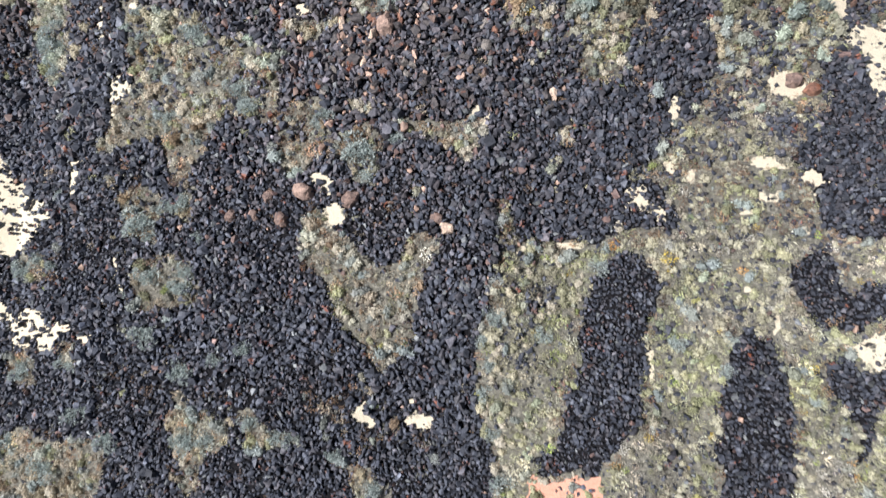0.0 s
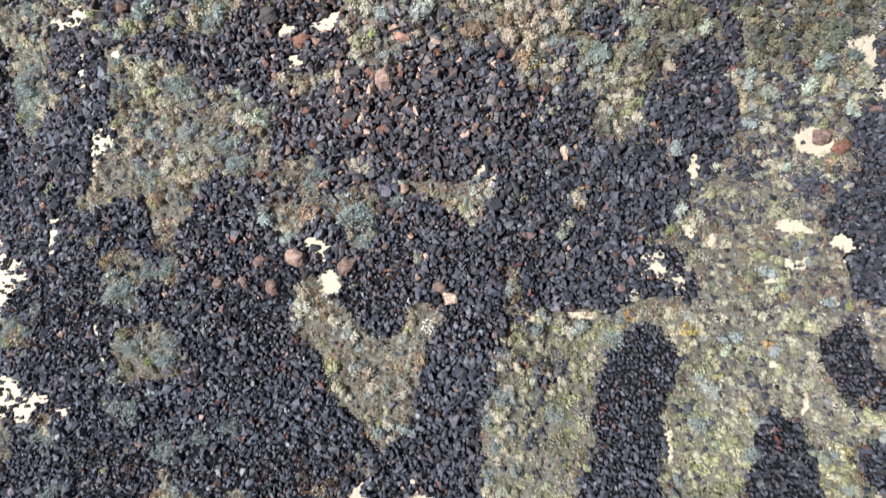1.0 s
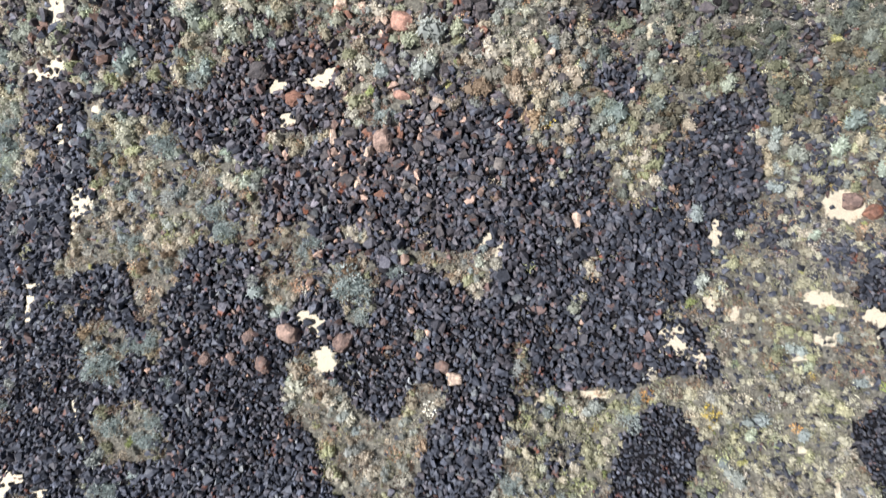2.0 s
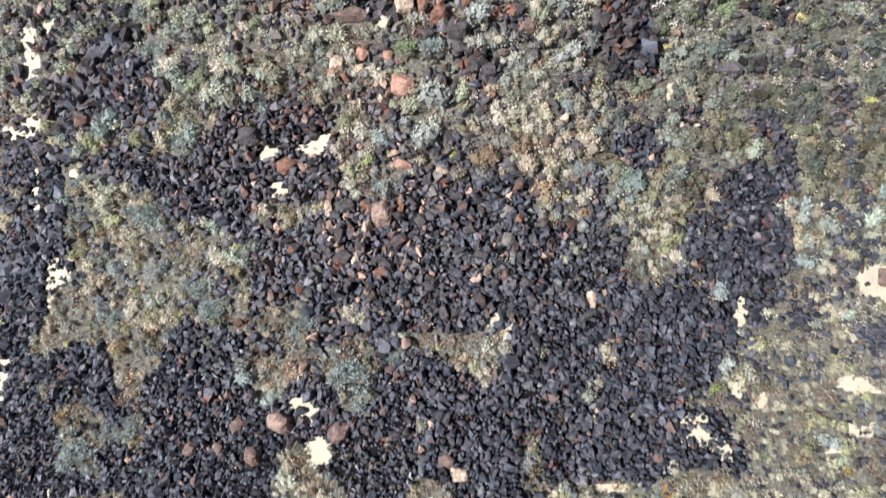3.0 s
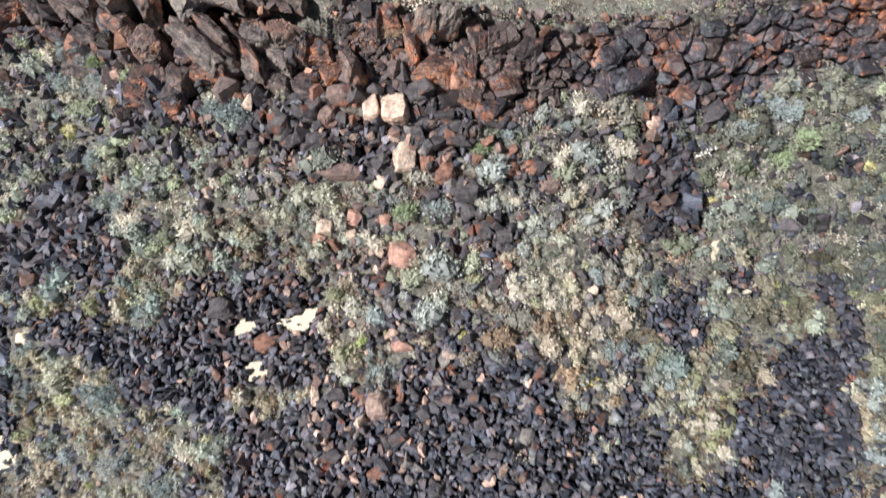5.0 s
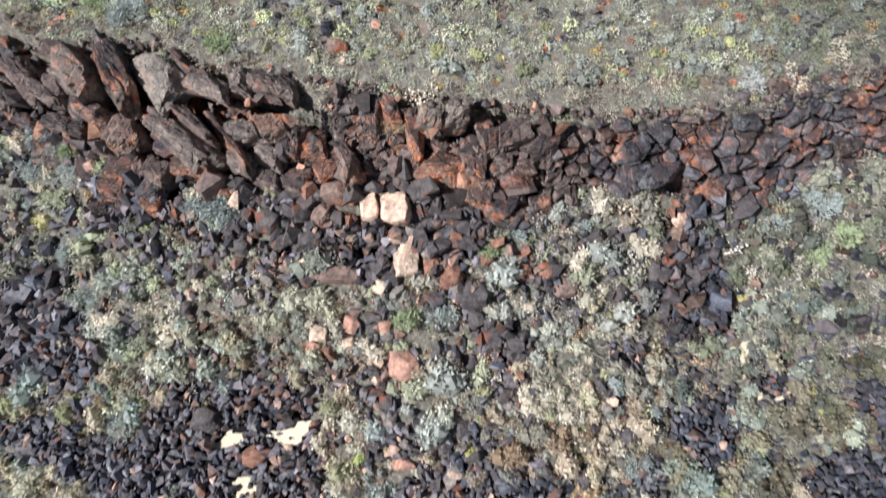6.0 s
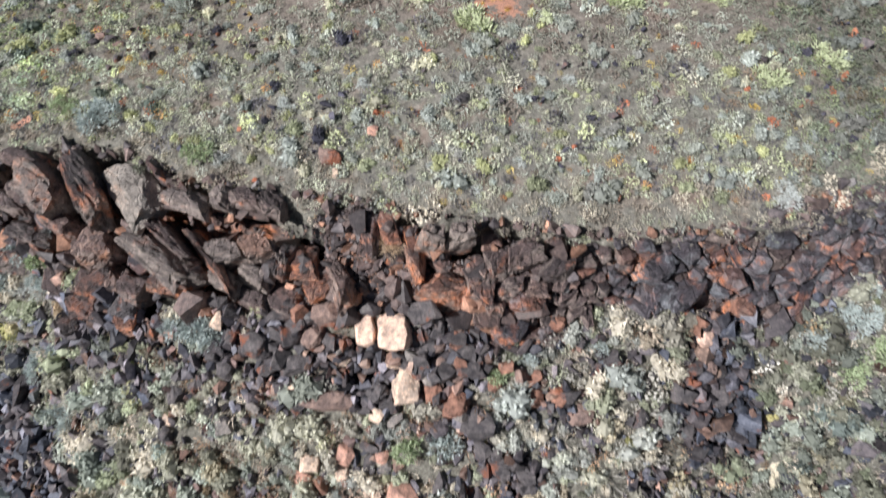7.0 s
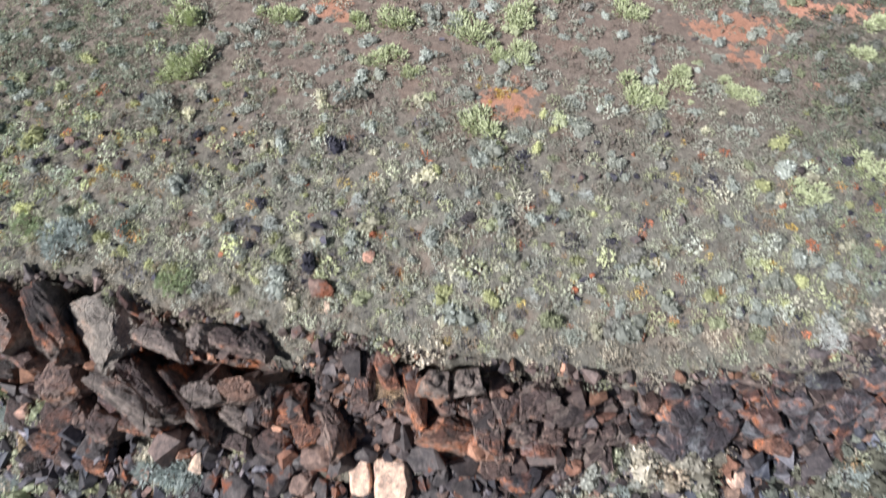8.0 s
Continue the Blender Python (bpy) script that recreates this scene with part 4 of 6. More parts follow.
def broken_block(rng, cuts=7, steps=12, near=0.8, rough=1.0):
    """A jointed block of unit size: a skewed box with broken corners, ledges and cracked, uneven faces."""
    line = np.linspace(-1, 1, steps)
    a, b = np.meshgrid(line, line)
    a, b = a.ravel(), b.ravel()
    p = np.concatenate([np.stack(c, -1) for c in ((a, b, 0 * a + 1), (b, a, 0 * a - 1), (0 * a + 1, a, b), (0 * a - 1, b, a), (b, 0 * a + 1, a), (a, 0 * a - 1, b))])
    i = np.arange(steps * steps).reshape(steps, steps)
    q, r, u, v = i[:-1, :-1].ravel(), i[:-1, 1:].ravel(), i[1:, 1:].ravel(), i[1:, :-1].ravel()
    tris = np.concatenate([np.concatenate([np.c_[q, r, u], np.c_[q, u, v]]) + k * steps * steps for k in range(6)])
    p, same = np.unique(p.round(5), axis=0, return_inverse=True)
    tris = same.ravel()[tris]
    p[:, :2] *= (1 - 0.16 * np.clip(p[:, 2:], 0, 1)) * (1 + rng.uniform(-0.16, 0.16, 2) * p[:, [1, 0]])
    p[:, 2] += p[:, :2] @ rng.uniform(-0.2, 0.2, 2)
    for _ in range(cuts):
        n = rng.normal(size=3) * (1, 1, 0.8)
        n[2] = abs(n[2]) if rng.uniform() < 0.7 else n[2]
        n /= np.linalg.norm(n)
        over = np.maximum(p @ n - rng.uniform(near, near + 0.28), 0)
        p = p - over[:, None] * n
    off = Vector(rng.uniform(0, 50, 3))
    for k, c in enumerate(p):
        w = Vector(c)
        crack = max(0.0, 0.06 - abs(noise.noise(w * 1.3 - off))) * 2.4
        ledge = 0.05 * round(3.0 * noise.noise(w * 1.5 - off * 2))
        p[k] = c * (1 + rough * (0.06 * noise.noise(w * 1.7 + off) + ledge + 0.05 * noise.noise(w * 4.1 + off) + 0.035 * noise.noise(w * 9.0 + off) - crack))
    return p * 0.53, tris


BLOCKS = [broken_block(rng, 3) for _ in range(5)] + [broken_block(rng) for _ in range(9)]  # pillars first
CRAG_PAINT = {"brown": BEDROCK, "slate": SLATY, "grey": WEATHERED, "rust": RUSTY, "pink": PINKISH, "dusty": DUSTY}
CRAG_MESH = {tone: [mesh_of("block", v, t, m) for v, t in BLOCKS] for tone, m in CRAG_PAINT.items()}


def crag_face():
    """The dark broken rock behind the blocks, between the slope's head and the lip of the flat land."""
    xs, ss = np.arange(-26, 26.01, 0.13), np.linspace(0.0, 1.0, 34)
    x, s = np.meshgrid(xs, ss)
    y = foot(x) + (lip(x) - foot(x)) * s
    z = surface(x, y) - np.where(x < 0.8, 0.95, 0.5) + 0.9 * fbm(x * 2.2, y * 3.0, 41, 3) * np.clip(1 - np.abs(s - 0.5) * 2, 0.1, 1) - 0.4 * np.clip(s * 10 - 9, 0, 1)
    i = np.arange(x.size).reshape(x.shape)
    a, b, c, d = i[:-1, :-1].ravel(), i[:-1, 1:].ravel(), i[1:, 1:].ravel(), i[1:, :-1].ravel()
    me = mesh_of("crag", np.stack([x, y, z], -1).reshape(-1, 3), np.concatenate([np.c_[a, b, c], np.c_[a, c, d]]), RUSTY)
    return tagged(new("crag", me), "low crag of dark jointed basalt stained rust-red", "rock face", kind="structure")


crag = crag_face()


def crag_block(x, y, long, wide, turn, high, tone):
    """A larger block of the crag, its long side turned from the x axis by so many degrees, tipped back with the face."""
    east = x > 1.0  # there the face is flush and finely jointed
    z = float(terrain(x, y)) + (0.0 if east else 0.10) * high
    tip, grow = (rng.uniform(22, 38), 0.84) if east else (rng.uniform(4, 22), 0.9)
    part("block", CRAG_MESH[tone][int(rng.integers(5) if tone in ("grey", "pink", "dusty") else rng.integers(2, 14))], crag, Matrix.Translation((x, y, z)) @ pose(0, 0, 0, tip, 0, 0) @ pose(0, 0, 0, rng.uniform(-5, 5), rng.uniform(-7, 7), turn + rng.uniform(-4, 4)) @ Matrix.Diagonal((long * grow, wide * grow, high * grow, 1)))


crag_block(-10.87, 28.73, 1.17, 0.69, -50, 0.9, "brown")
crag_block(-11.51, 28.47, 0.85, 0.64, -60, 0.8, "brown")
crag_block(-9.18, 28.34, 1.27, 0.88, -45, 1.25, "grey")
crag_block(-10.16, 28.28, 0.96, 0.55, -35, 0.8, "brown")
crag_block(-9.05, 27.87, 1.16, 0.60, -35, 0.9, "rust")
crag_block(-9.95, 27.82, 1.05, 0.47, -20, 0.7, "brown")
crag_block(-10.97, 28.00, 0.85, 0.43, -30, 0.6, "slate")
crag_block(-9.53, 28.75, 0.92, 0.47, -25, 0.4, "brown")
crag_block(-8.22, 28.24, 1.49, 0.67, -62, 1.25, "brown")
crag_block(-8.47, 28.62, 0.66, 0.47, -20, 0.35, "brown")
crag_block(-7.16, 28.12, 1.45, 0.95, -52, 0.62, "dusty")
crag_block(-6.79, 27.08, 1.85, 0.80, -40, 1.2, "grey")
crag_block(-6.42, 27.27, 1.46, 0.35, -42, 1.4, "brown")
crag_block(-5.62, 26.96, 1.73, 0.35, -50, 1.2, "rust")
crag_block(-6.65, 26.62, 0.95, 0.46, -10, 0.8, "rust")
crag_block(-6.01, 27.84, 1.04, 0.50, -20, 0.6, "grey")
crag_block(-5.22, 27.83, 0.50, 0.65, 80, 0.8, "grey")
crag_block(-4.72, 27.79, 0.45, 0.80, 80, 0.8, "brown")
crag_block(-4.22, 27.68, 0.48, 0.66, 55, 0.7, "brown")
crag_block(-5.22, 27.02, 0.79, 0.55, 10, 1.0, "grey")
crag_block(-4.53, 27.04, 0.72, 0.52, 12, 1.0, "grey")
crag_block(-5.33, 26.64, 0.74, 0.50, -25, 0.9, "grey")
crag_block(-4.72, 26.62, 0.70, 0.52, -15, 0.95, "grey")
crag_block(-4.10, 26.88, 0.80, 0.45, 70, 0.9, "brown")
crag_block(-4.81, 26.30, 0.70, 0.42, -15, 0.6, "brown")
crag_block(-3.78, 26.85, 0.82, 0.76, 0, 0.5, "rust")
crag_block(-3.39, 26.49, 0.69, 0.61, 20, 0.5, "rust")
crag_block(-4.18, 26.30, 0.86, 0.64, -20, 0.5, "brown")
crag_block(-2.86, 26.47, 1.12, 0.58, -66, 1.05, "pink")
crag_block(-8.35, 27.36, 0.88, 0.77, 25, 0.85, "pink")
crag_block(-8.35, 26.74, 1.00, 0.64, 20, 0.8, "brown")
crag_block(-8.78, 26.41, 0.73, 0.62, -10, 0.8, "brown")
crag_block(-7.74, 25.98, 0.64, 0.50, 0, 0.65, "rust")
crag_block(-7.52, 26.56, 0.74, 0.63, -25, 0.8, "brown")
crag_block(-9.14, 26.14, 0.63, 0.57, 30, 0.7, "brown")
crag_block(-2.25, 27.20, 0.98, 0.44, 78, 0.5, "brown")
crag_block(-1.88, 27.30, 0.75, 0.34, -68, 0.4, "brown")
crag_block(-1.34, 26.92, 1.24, 0.44, -78, 0.5, "rust")
crag_block(-0.99, 27.04, 0.56, 0.50, -12, 1.35, "grey")
crag_block(-0.44, 27.05, 0.56, 0.50, 9, 1.35, "grey")
crag_block(-0.71, 26.33, 1.06, 0.74, -18, 1.1, "rust")
crag_block(-0.00, 26.49, 0.99, 0.73, 75, 1.05, "brown")
crag_block(0.40, 26.70, 0.64, 0.67, 20, 0.9, "brown")
crag_block(0.88, 26.81, 0.77, 0.59, 15, 0.9, "brown")
crag_block(1.61, 26.67, 0.80, 0.72, -10, 1, "brown")
crag_block(1.17, 26.39, 0.60, 0.55, 10, 0.8, "pink")
crag_block(0.61, 26.35, 0.63, 0.53, 0, 0.9, "brown")
crag_block(0.33, 26.13, 0.61, 0.56, 60, 0.8, "brown")
crag_block(0.18, 25.88, 0.53, 0.69, 80, 0.8, "pink")
crag_block(0.97, 26.14, 0.82, 0.42, -10, 0.8, "slate")
crag_block(0.61, 25.70, 0.92, 0.67, -22, 0.8, "slate")
crag_block(1.13, 25.67, 0.59, 0.46, 0, 0.6, "rust")
crag_block(3.76, 26.74, 0.84, 0.66, 25, 0.8, "slate")
crag_block(4.46, 26.49, 1.30, 0.70, 26, 0.9, "slate")
crag_block(3.83, 26.40, 0.76, 0.70, 60, 0.7, "slate")
crag_block(7.05, 27.00, 0.75, 0.70, 40, 0.8, "slate")
crag_block(5.85, 26.30, 0.62, 0.45, -10, 0.6, "rust")
crag_block(9.28, 27.33, 0.97, 0.56, 12, 0.7, "brown")


def joint_cell(k, seeds):
    """The outline of one jointed block: all that lies nearer to its seed than to the others."""
    c = seeds[k]
    ring = [c + np.array(p) for p in ((-0.8, -0.8), (0.8, -0.8), (0.8, 0.8), (-0.8, 0.8))]
    near = np.argsort(np.hypot(*(seeds - c).T))[1:18]
    for o in seeds[near]:
        n, mid, cut = o - c, (o + c) / 2, []
        for p, q in zip(ring, ring[1:] + ring[:1]):
            dp, dq = (p - mid) @ n, (q - mid) @ n
            if dp <= 0:
                cut.append(p)
            if dp * dq < 0:
                cut.append(p + (q - p) * dp / (dp - dq))
        ring = cut
    return ring


FACE_HIGH = 3.0  # metres up the face


def on_face(u, v):
    """A place on the face, by metres along and metres up it, and its outward direction."""
    def at(a, b):
        y = foot(a) + (lip(a) - foot(a)) * b / FACE_HIGH
        return np.array([a, y, float(terrain(a, y))])
    p, e = at(u, v), 0.25
    n = np.cross(at(u + e, v) - at(u - e, v), at(u, v + e) - at(u, v - e))
    return p, n / np.linalg.norm(n)


def jointed_block(ring, c, grow, material):
    """A block fitted between its joints: a broken, tilted face with worn edges, narrowing into the crag."""
    p0, out = on_face(*c)
    ring = [q for q, r in zip(ring, ring[1:] + ring[:1]) if np.hypot(*(r - q)) > 0.035]
    n = len(ring)
    if n < 4:
        return
    lean = rng.normal(0, 0.24, 2)
    rows, heart = [], None
    for shrink, lift, loose in ((0.84, -0.62, 0.0), (0.91, grow - 0.11, 0.012), (0.86, grow - 0.025, 0.014), (0.55, grow + 0.02, 0.03)):
        row = []
        for q in ring:
            d = q - c
            gap = max(shrink - 0.018 / max(np.hypot(*d), 0.05), 0.3)
            p, _ = on_face(*(c + d * gap))
            row.append(p + out * (lift + (lean @ d) * gap * (lift > -0.3)) + rng.normal(0, 1, 3) * loose)
        rows.append(row)
    verts = np.array([p for row in rows for p in row] + [np.mean(rows[3], 0) + out * rng.uniform(-0.03, 0.05)])
    tris = []
    for r in range(3):
        for k in range(n):
            a, b = r * n + k, r * n + (k + 1) % n
            tris += [[a, b, b + n], [a, b + n, a + n]]
    tris += [[3 * n + k, 3 * n + (k + 1) % n, 4 * n] for k in range(n)]
    part("block", mesh_of("block", verts - p0, tris, material), crag, Matrix.Translation(Vector(p0)))


def jointed_face():
    """Blocks all over the face, close-set, coarse and fine by stretches."""
    tries = np.stack([rng.uniform(-13.2, 12.2, 9000), rng.uniform(-0.05, FACE_HIGH + 0.05, 9000)], -1)
    seeds = np.zeros((0, 2))
    for q in tries:
        apart = 0.43 + 0.55 * float(fbm(q[0] * 0.7, q[1] * 0.9, 61, 2)) + (-0.13 if q[0] > 1.0 else 0.0)
        if not len(seeds) or np.hypot(*(seeds - q).T).min() > max(apart, 0.25):
            seeds = np.vstack([seeds, q])
    for k, c in enumerate(seeds):
        p, _ = on_face(*c)
        if cleft_depth(p[0], p[1]) > 0.12 or c[1] > FACE_HIGH * (0.93 + 0.5 * float(fbm(c[0] * 0.9, 3.0, 63, 2))) or rng.uniform() < (0.55 if -4.0 < c[0] < -1.4 else 0.3 if c[0] < 0.5 else 0.06):
            continue
        slate = (c[0] > 2.9 and (rng.uniform() < 0.75 or c[0] > 7)) or (c[0] < -5 and rng.uniform() < 0.5)
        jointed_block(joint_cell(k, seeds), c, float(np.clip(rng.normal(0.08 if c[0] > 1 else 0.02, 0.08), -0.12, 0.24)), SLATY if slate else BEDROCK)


jointed_face()

# loose blocks standing proud of the face, farther along it
for x in [*np.arange(-22, -12, 0.8), *np.arange(10.5, 21, 0.8)]:
    for s in (0.1, 0.5):
        px = x + rng.uniform(-0.3, 0.3)
        py = foot(px) + (lip(px) - foot(px)) * (s + rng.uniform(-0.12, 0.12))
        crag_block(px, py, rng.uniform(0.6, 1.0), rng.uniform(0.4, 0.7), rng.normal(-10, 28), rng.uniform(0.5, 0.9), "slate" if px > 2 else "brown")


def crag_rubble():
    """Small broken pieces lodged between the blocks."""
    n = 5400
    px = np.where(np.arange(n) < 3600, rng.normal(-0.5, 8.5, n), rng.uniform(-4.3, -1.2, n))
    s = np.where(np.arange(n) < 3600, rng.uniform(-0.12, 1.08, n), rng.uniform(-0.1, 0.85, n))
    py = foot(px) + (lip(px) - foot(px)) * s
    s = np.where((px > 6.0) & (rng.uniform(0, 1, n) < 0.4), rng.uniform(0.85, 1.3, n), s)
    py = foot(px) + (lip(px) - foot(px)) * s
    clear = cleft_depth(px, py) < 0.3  # the clefts stay open
    size = 0.17 * np.clip(rng.lognormal(0, 0.4, n), 0.4, 2.2) * np.where(clear, 1.0, 0.35)
    size[np.arange(n) >= 3600] *= 0.85
    broken = (np.arange(n) < 700) & (px < 2) & (s < 0.8)
    size[broken] *= 1.9
    tint = np.array([(0.075, 0.066, 0.070), (0.13, 0.10, 0.096), (0.26, 0.15, 0.11), (0.17, 0.165, 0.17)])[rng.choice(4, n, p=[0.46, 0.33, 0.17, 0.04])] * rng.lognormal(0, 0.28, n)[:, None]
    kinds = [angular_stone(rng, 12, 0.6) for _ in range(12)]
    strewn("crag_rubble", kinds, rng.integers(0, 12, n), np.stack([px, py, surface(px, py) - np.where(s > 0.97, 0.03, np.where(broken, -0.02, np.where(px < -4.3, 0.5, np.where(px < -1.2, 0.1, 0.34)))) + size * rng.uniform(-0.1, 0.4, n)], -1), spun(rng, n), size[:, None] * rng.uniform(0.7, 1.3, (n, 3)), tint, BASALT,
           "broken reddish-brown rubble lodged in the crag", "rubble")


crag_rubble()

# ---- boulders that stand out from the scree ----
rng = np.random.default_rng(23)
BOULDER_SHAPES = [outcrop(rng, 3, 0.35, 8, 0.06) for _ in range(4)] + [broken_block(rng, 16, 9, 0.68, 0.7) for _ in range(10)] + [broken_block(rng, 14, 9, 0.78, 0.6) for _ in range(4)]
BOULDER_MESH = {}
TAKEN = []


def boulder(x, y, rx, ry, tone):
    fresh = tone in ("pale", "tan")  # square-broken, lying flat
    k = int(rng.integers(4) if tone == "pink" else rng.integers(14, 18) if fresh else rng.integers(4, 14))
    if (tone, k) not in BOULDER_MESH:
        BOULDER_MESH[tone, k] = mesh_of("boulder", *BOULDER_SHAPES[k], STONE_PAINT[tone])
    ob = new("boulder", BOULDER_MESH[tone, k])
    if tone in ("pale", "pink", "pinkgrey"):
        rx, ry = rx * 1.1, ry * 1.1
    high = min(rx, ry) * (1.1 if tone == "pink" else 1.55)
    ob.matrix_basis = pose(x, y, float(surface(x, y)) + high * (0.42 if tone in ("pale", "tan", "pink", "pinkgrey") else 0.22), rng.uniform(14, 30), rng.uniform(-8, 8), rng.uniform(-12, 12) * (0.5 if fresh else 1.0)) @ Matrix.Diagonal((rx * 1.95, ry * 1.95, high, 1))
    TAKEN.append((x, y, max(rx, ry) * (1.5 if tone == "pale" else 1.0)))
    tagged(ob, STONES[tone][0], "boulder", "boulders on the slope")


boulder(-2.42, 25.66, 0.23, 0.34, "pale")
boulder(-1.81, 25.60, 0.37, 0.36, "pale")
boulder(-1.56, 24.70, 0.31, 0.40, "tan")
boulder(-1.59, 22.57, 0.39, 0.39, "pink")
boulder(-2.24, 19.06, 0.37, 0.41, "pinkgrey")
boulder(2.05, 18.99, 0.18, 0.21, "rust")
boulder(-1.98, 21.41, 0.22, 0.27, "grey")
boulder(-1.73, 19.34, 0.14, 0.26, "rust")
boulder(-4.05, 19.35, 0.14, 0.29, "tan")
boulder(-3.16, 17.94, 0.14, 0.26, "tan")
boulder(-6.67, 21.56, 0.47, 0.36, "dark")
boulder(-5.47, 20.69, 0.37, 0.31, "rust")
boulder(-4.83, 25.48, 0.44, 0.37, "dark")
boulder(-3.21, 26.01, 0.43, 0.29, "brown")
boulder(-3.54, 25.58, 0.31, 0.34, "brown")
boulder(-0.47, 24.32, 0.37, 0.34, "rust")
boulder(-0.98, 24.56, 0.25, 0.28, "rust")
boulder(1.23, 24.48, 0.22, 0.25, "rust")
boulder(1.81, 24.53, 0.25, 0.28, "rust")
boulder(1.17, 24.82, 0.13, 0.14, "rust")
boulder(0.36, 24.73, 0.19, 0.19, "rust")
boulder(2.29, 24.18, 0.38, 0.28, "brown")
boulder(0.50, 23.15, 0.25, 0.28, "dark")
boulder(1.07, 23.05, 0.25, 0.25, "dark")
boulder(1.12, 22.75, 0.22, 0.16, "dark")
boulder(-6.41, 12.35, 0.33, 0.33, "brown")
boulder(-5.52, 13.24, 0.42, 0.33, "pinkgrey")
boulder(-3.68, 12.88, 0.37, 0.35, "brown")
boulder(-7.50, 12.55, 0.25, 0.25, "brown")
boulder(-0.24, 12.11, 0.33, 0.23, "brown")
boulder(0.15, 11.69, 0.27, 0.21, "tan")
boulder(-6.91, 13.20, 0.25, 0.29, "brown")
boulder(14.14, 17.47, 0.37, 0.34, "brown")
boulder(14.84, 17.16, 0.37, 0.30, "rust")
boulder(-8.43, 12.55, 0.29, 0.27, "brown")
boulder(-2.33, 17.46, 0.27, 0.20, "rust")
boulder(4.36, 16.72, 0.15, 0.30, "tan")
boulder(3.90, 21.10, 0.25, 0.25, "dark")
boulder(-4.29, 26.01, 0.29, 0.20, "dark")
boulder(-1.28, 26.01, 0.36, 0.32, "dark")
boulder(-0.94, 25.41, 0.25, 0.22, "brown")
boulder(-0.45, 24.90, 0.22, 0.20, "brown")
boulder(1.70, 25.84, 0.27, 0.20, "rust")
boulder(5.34, 25.17, 0.18, 0.25, "brown")
boulder(5.72, 24.76, 0.31, 0.33, "dark")
boulder(4.95, 25.22, 0.25, 0.25, "dark")
boulder(-8.39, 27.42, 0.44, 0.44, "brown")
boulder(-8.16, 26.75, 0.30, 0.33, "brown")
boulder(-7.47, 26.78, 0.30, 0.25, "dark")
boulder(-8.81, 26.49, 0.36, 0.39, "dark")
boulder(-7.76, 26.28, 0.36, 0.36, "dark")
boulder(-7.07, 23.92, 0.23, 0.25, "dark")
boulder(-6.74, 24.67, 0.22, 0.25, "dark")
boulder(-5.55, 25.06, 0.28, 0.25, "dark")
boulder(-3.34, 24.43, 0.60, 0.25, "brown")
boulder(-4.01, 25.12, 0.46, 0.22, "dark")
boulder(-3.89, 22.97, 0.19, 0.19, "pink")
boulder(-2.88, 23.44, 0.22, 0.25, "pink")
boulder(-3.72, 23.27, 0.22, 0.19, "tan")
boulder(-2.08, 23.44, 0.16, 0.22, "pink")
boulder(-3.00, 23.06, 0.16, 0.19, "tan")
boulder(-1.63, 20.46, 0.29, 0.16, "pink")
boulder(-1.63, 20.92, 0.16, 0.16, "grey")
boulder(3.27, 17.00, 0.20, 0.20, "dark")
boulder(-3.10, 28.67, 0.26, 0.19, "brown")
boulder(-2.97, 28.34, 0.07, 0.11, "tan")
boulder(-2.22, 29.30, 0.13, 0.09, "pink")
boulder(-5.02, 29.88, 0.09, 0.08, "red")
boulder(4.66, 28.95, 0.09, 0.08, "red")
boulder(1.66, 28.68, 0.08, 0.06, "red")
boulder(5.91, 30.41, 0.08, 0.07, "red")
boulder(-4.63, 28.23, 0.07, 0.07, "red")
boulder(-2.18, 29.78, 0.08, 0.07, "red")
boulder(2.00, 28.95, 0.06, 0.05, "red")
boulder(-7.41, 31.35, 0.11, 0.17, "dark")
boulder(-8.68, 32.05, 0.14, 0.11, "brown")
boulder(-8.40, 31.90, 0.16, 0.13, "dark")
boulder(-8.80, 31.84, 0.11, 0.09, "dark")
boulder(-8.18, 31.74, 0.13, 0.08, "brown")
boulder(-8.52, 32.20, 0.10, 0.08, "dark")
boulder(-8.11, 31.29, 0.09, 0.12, "dark")
boulder(-0.31, 30.10, 0.16, 0.13, "dark")
boulder(0.46, 29.98, 0.15, 0.11, "dark")

# ---- shrubs ----
rng = np.random.default_rng(31)
SHRUB_FORM = {"sage": (850, 0.15, 0.034), "ash": (700, 0.17, 0.038, 0.5), "pale": (900, 0.22, 0.018), "green": (850, 0.13, 0.04), "straw": (700, 0.34, 0.012, 0.1),
              "yellow": (150, 0.2, 0.08), "orange": (150, 0.2, 0.08), "cream": (150, 0.2, 0.08)}
SHRUB_MESH = {}
STEM_MESH = [mesh_of("rootstock", *stems(rng, 9), TWIG) for _ in range(3)]


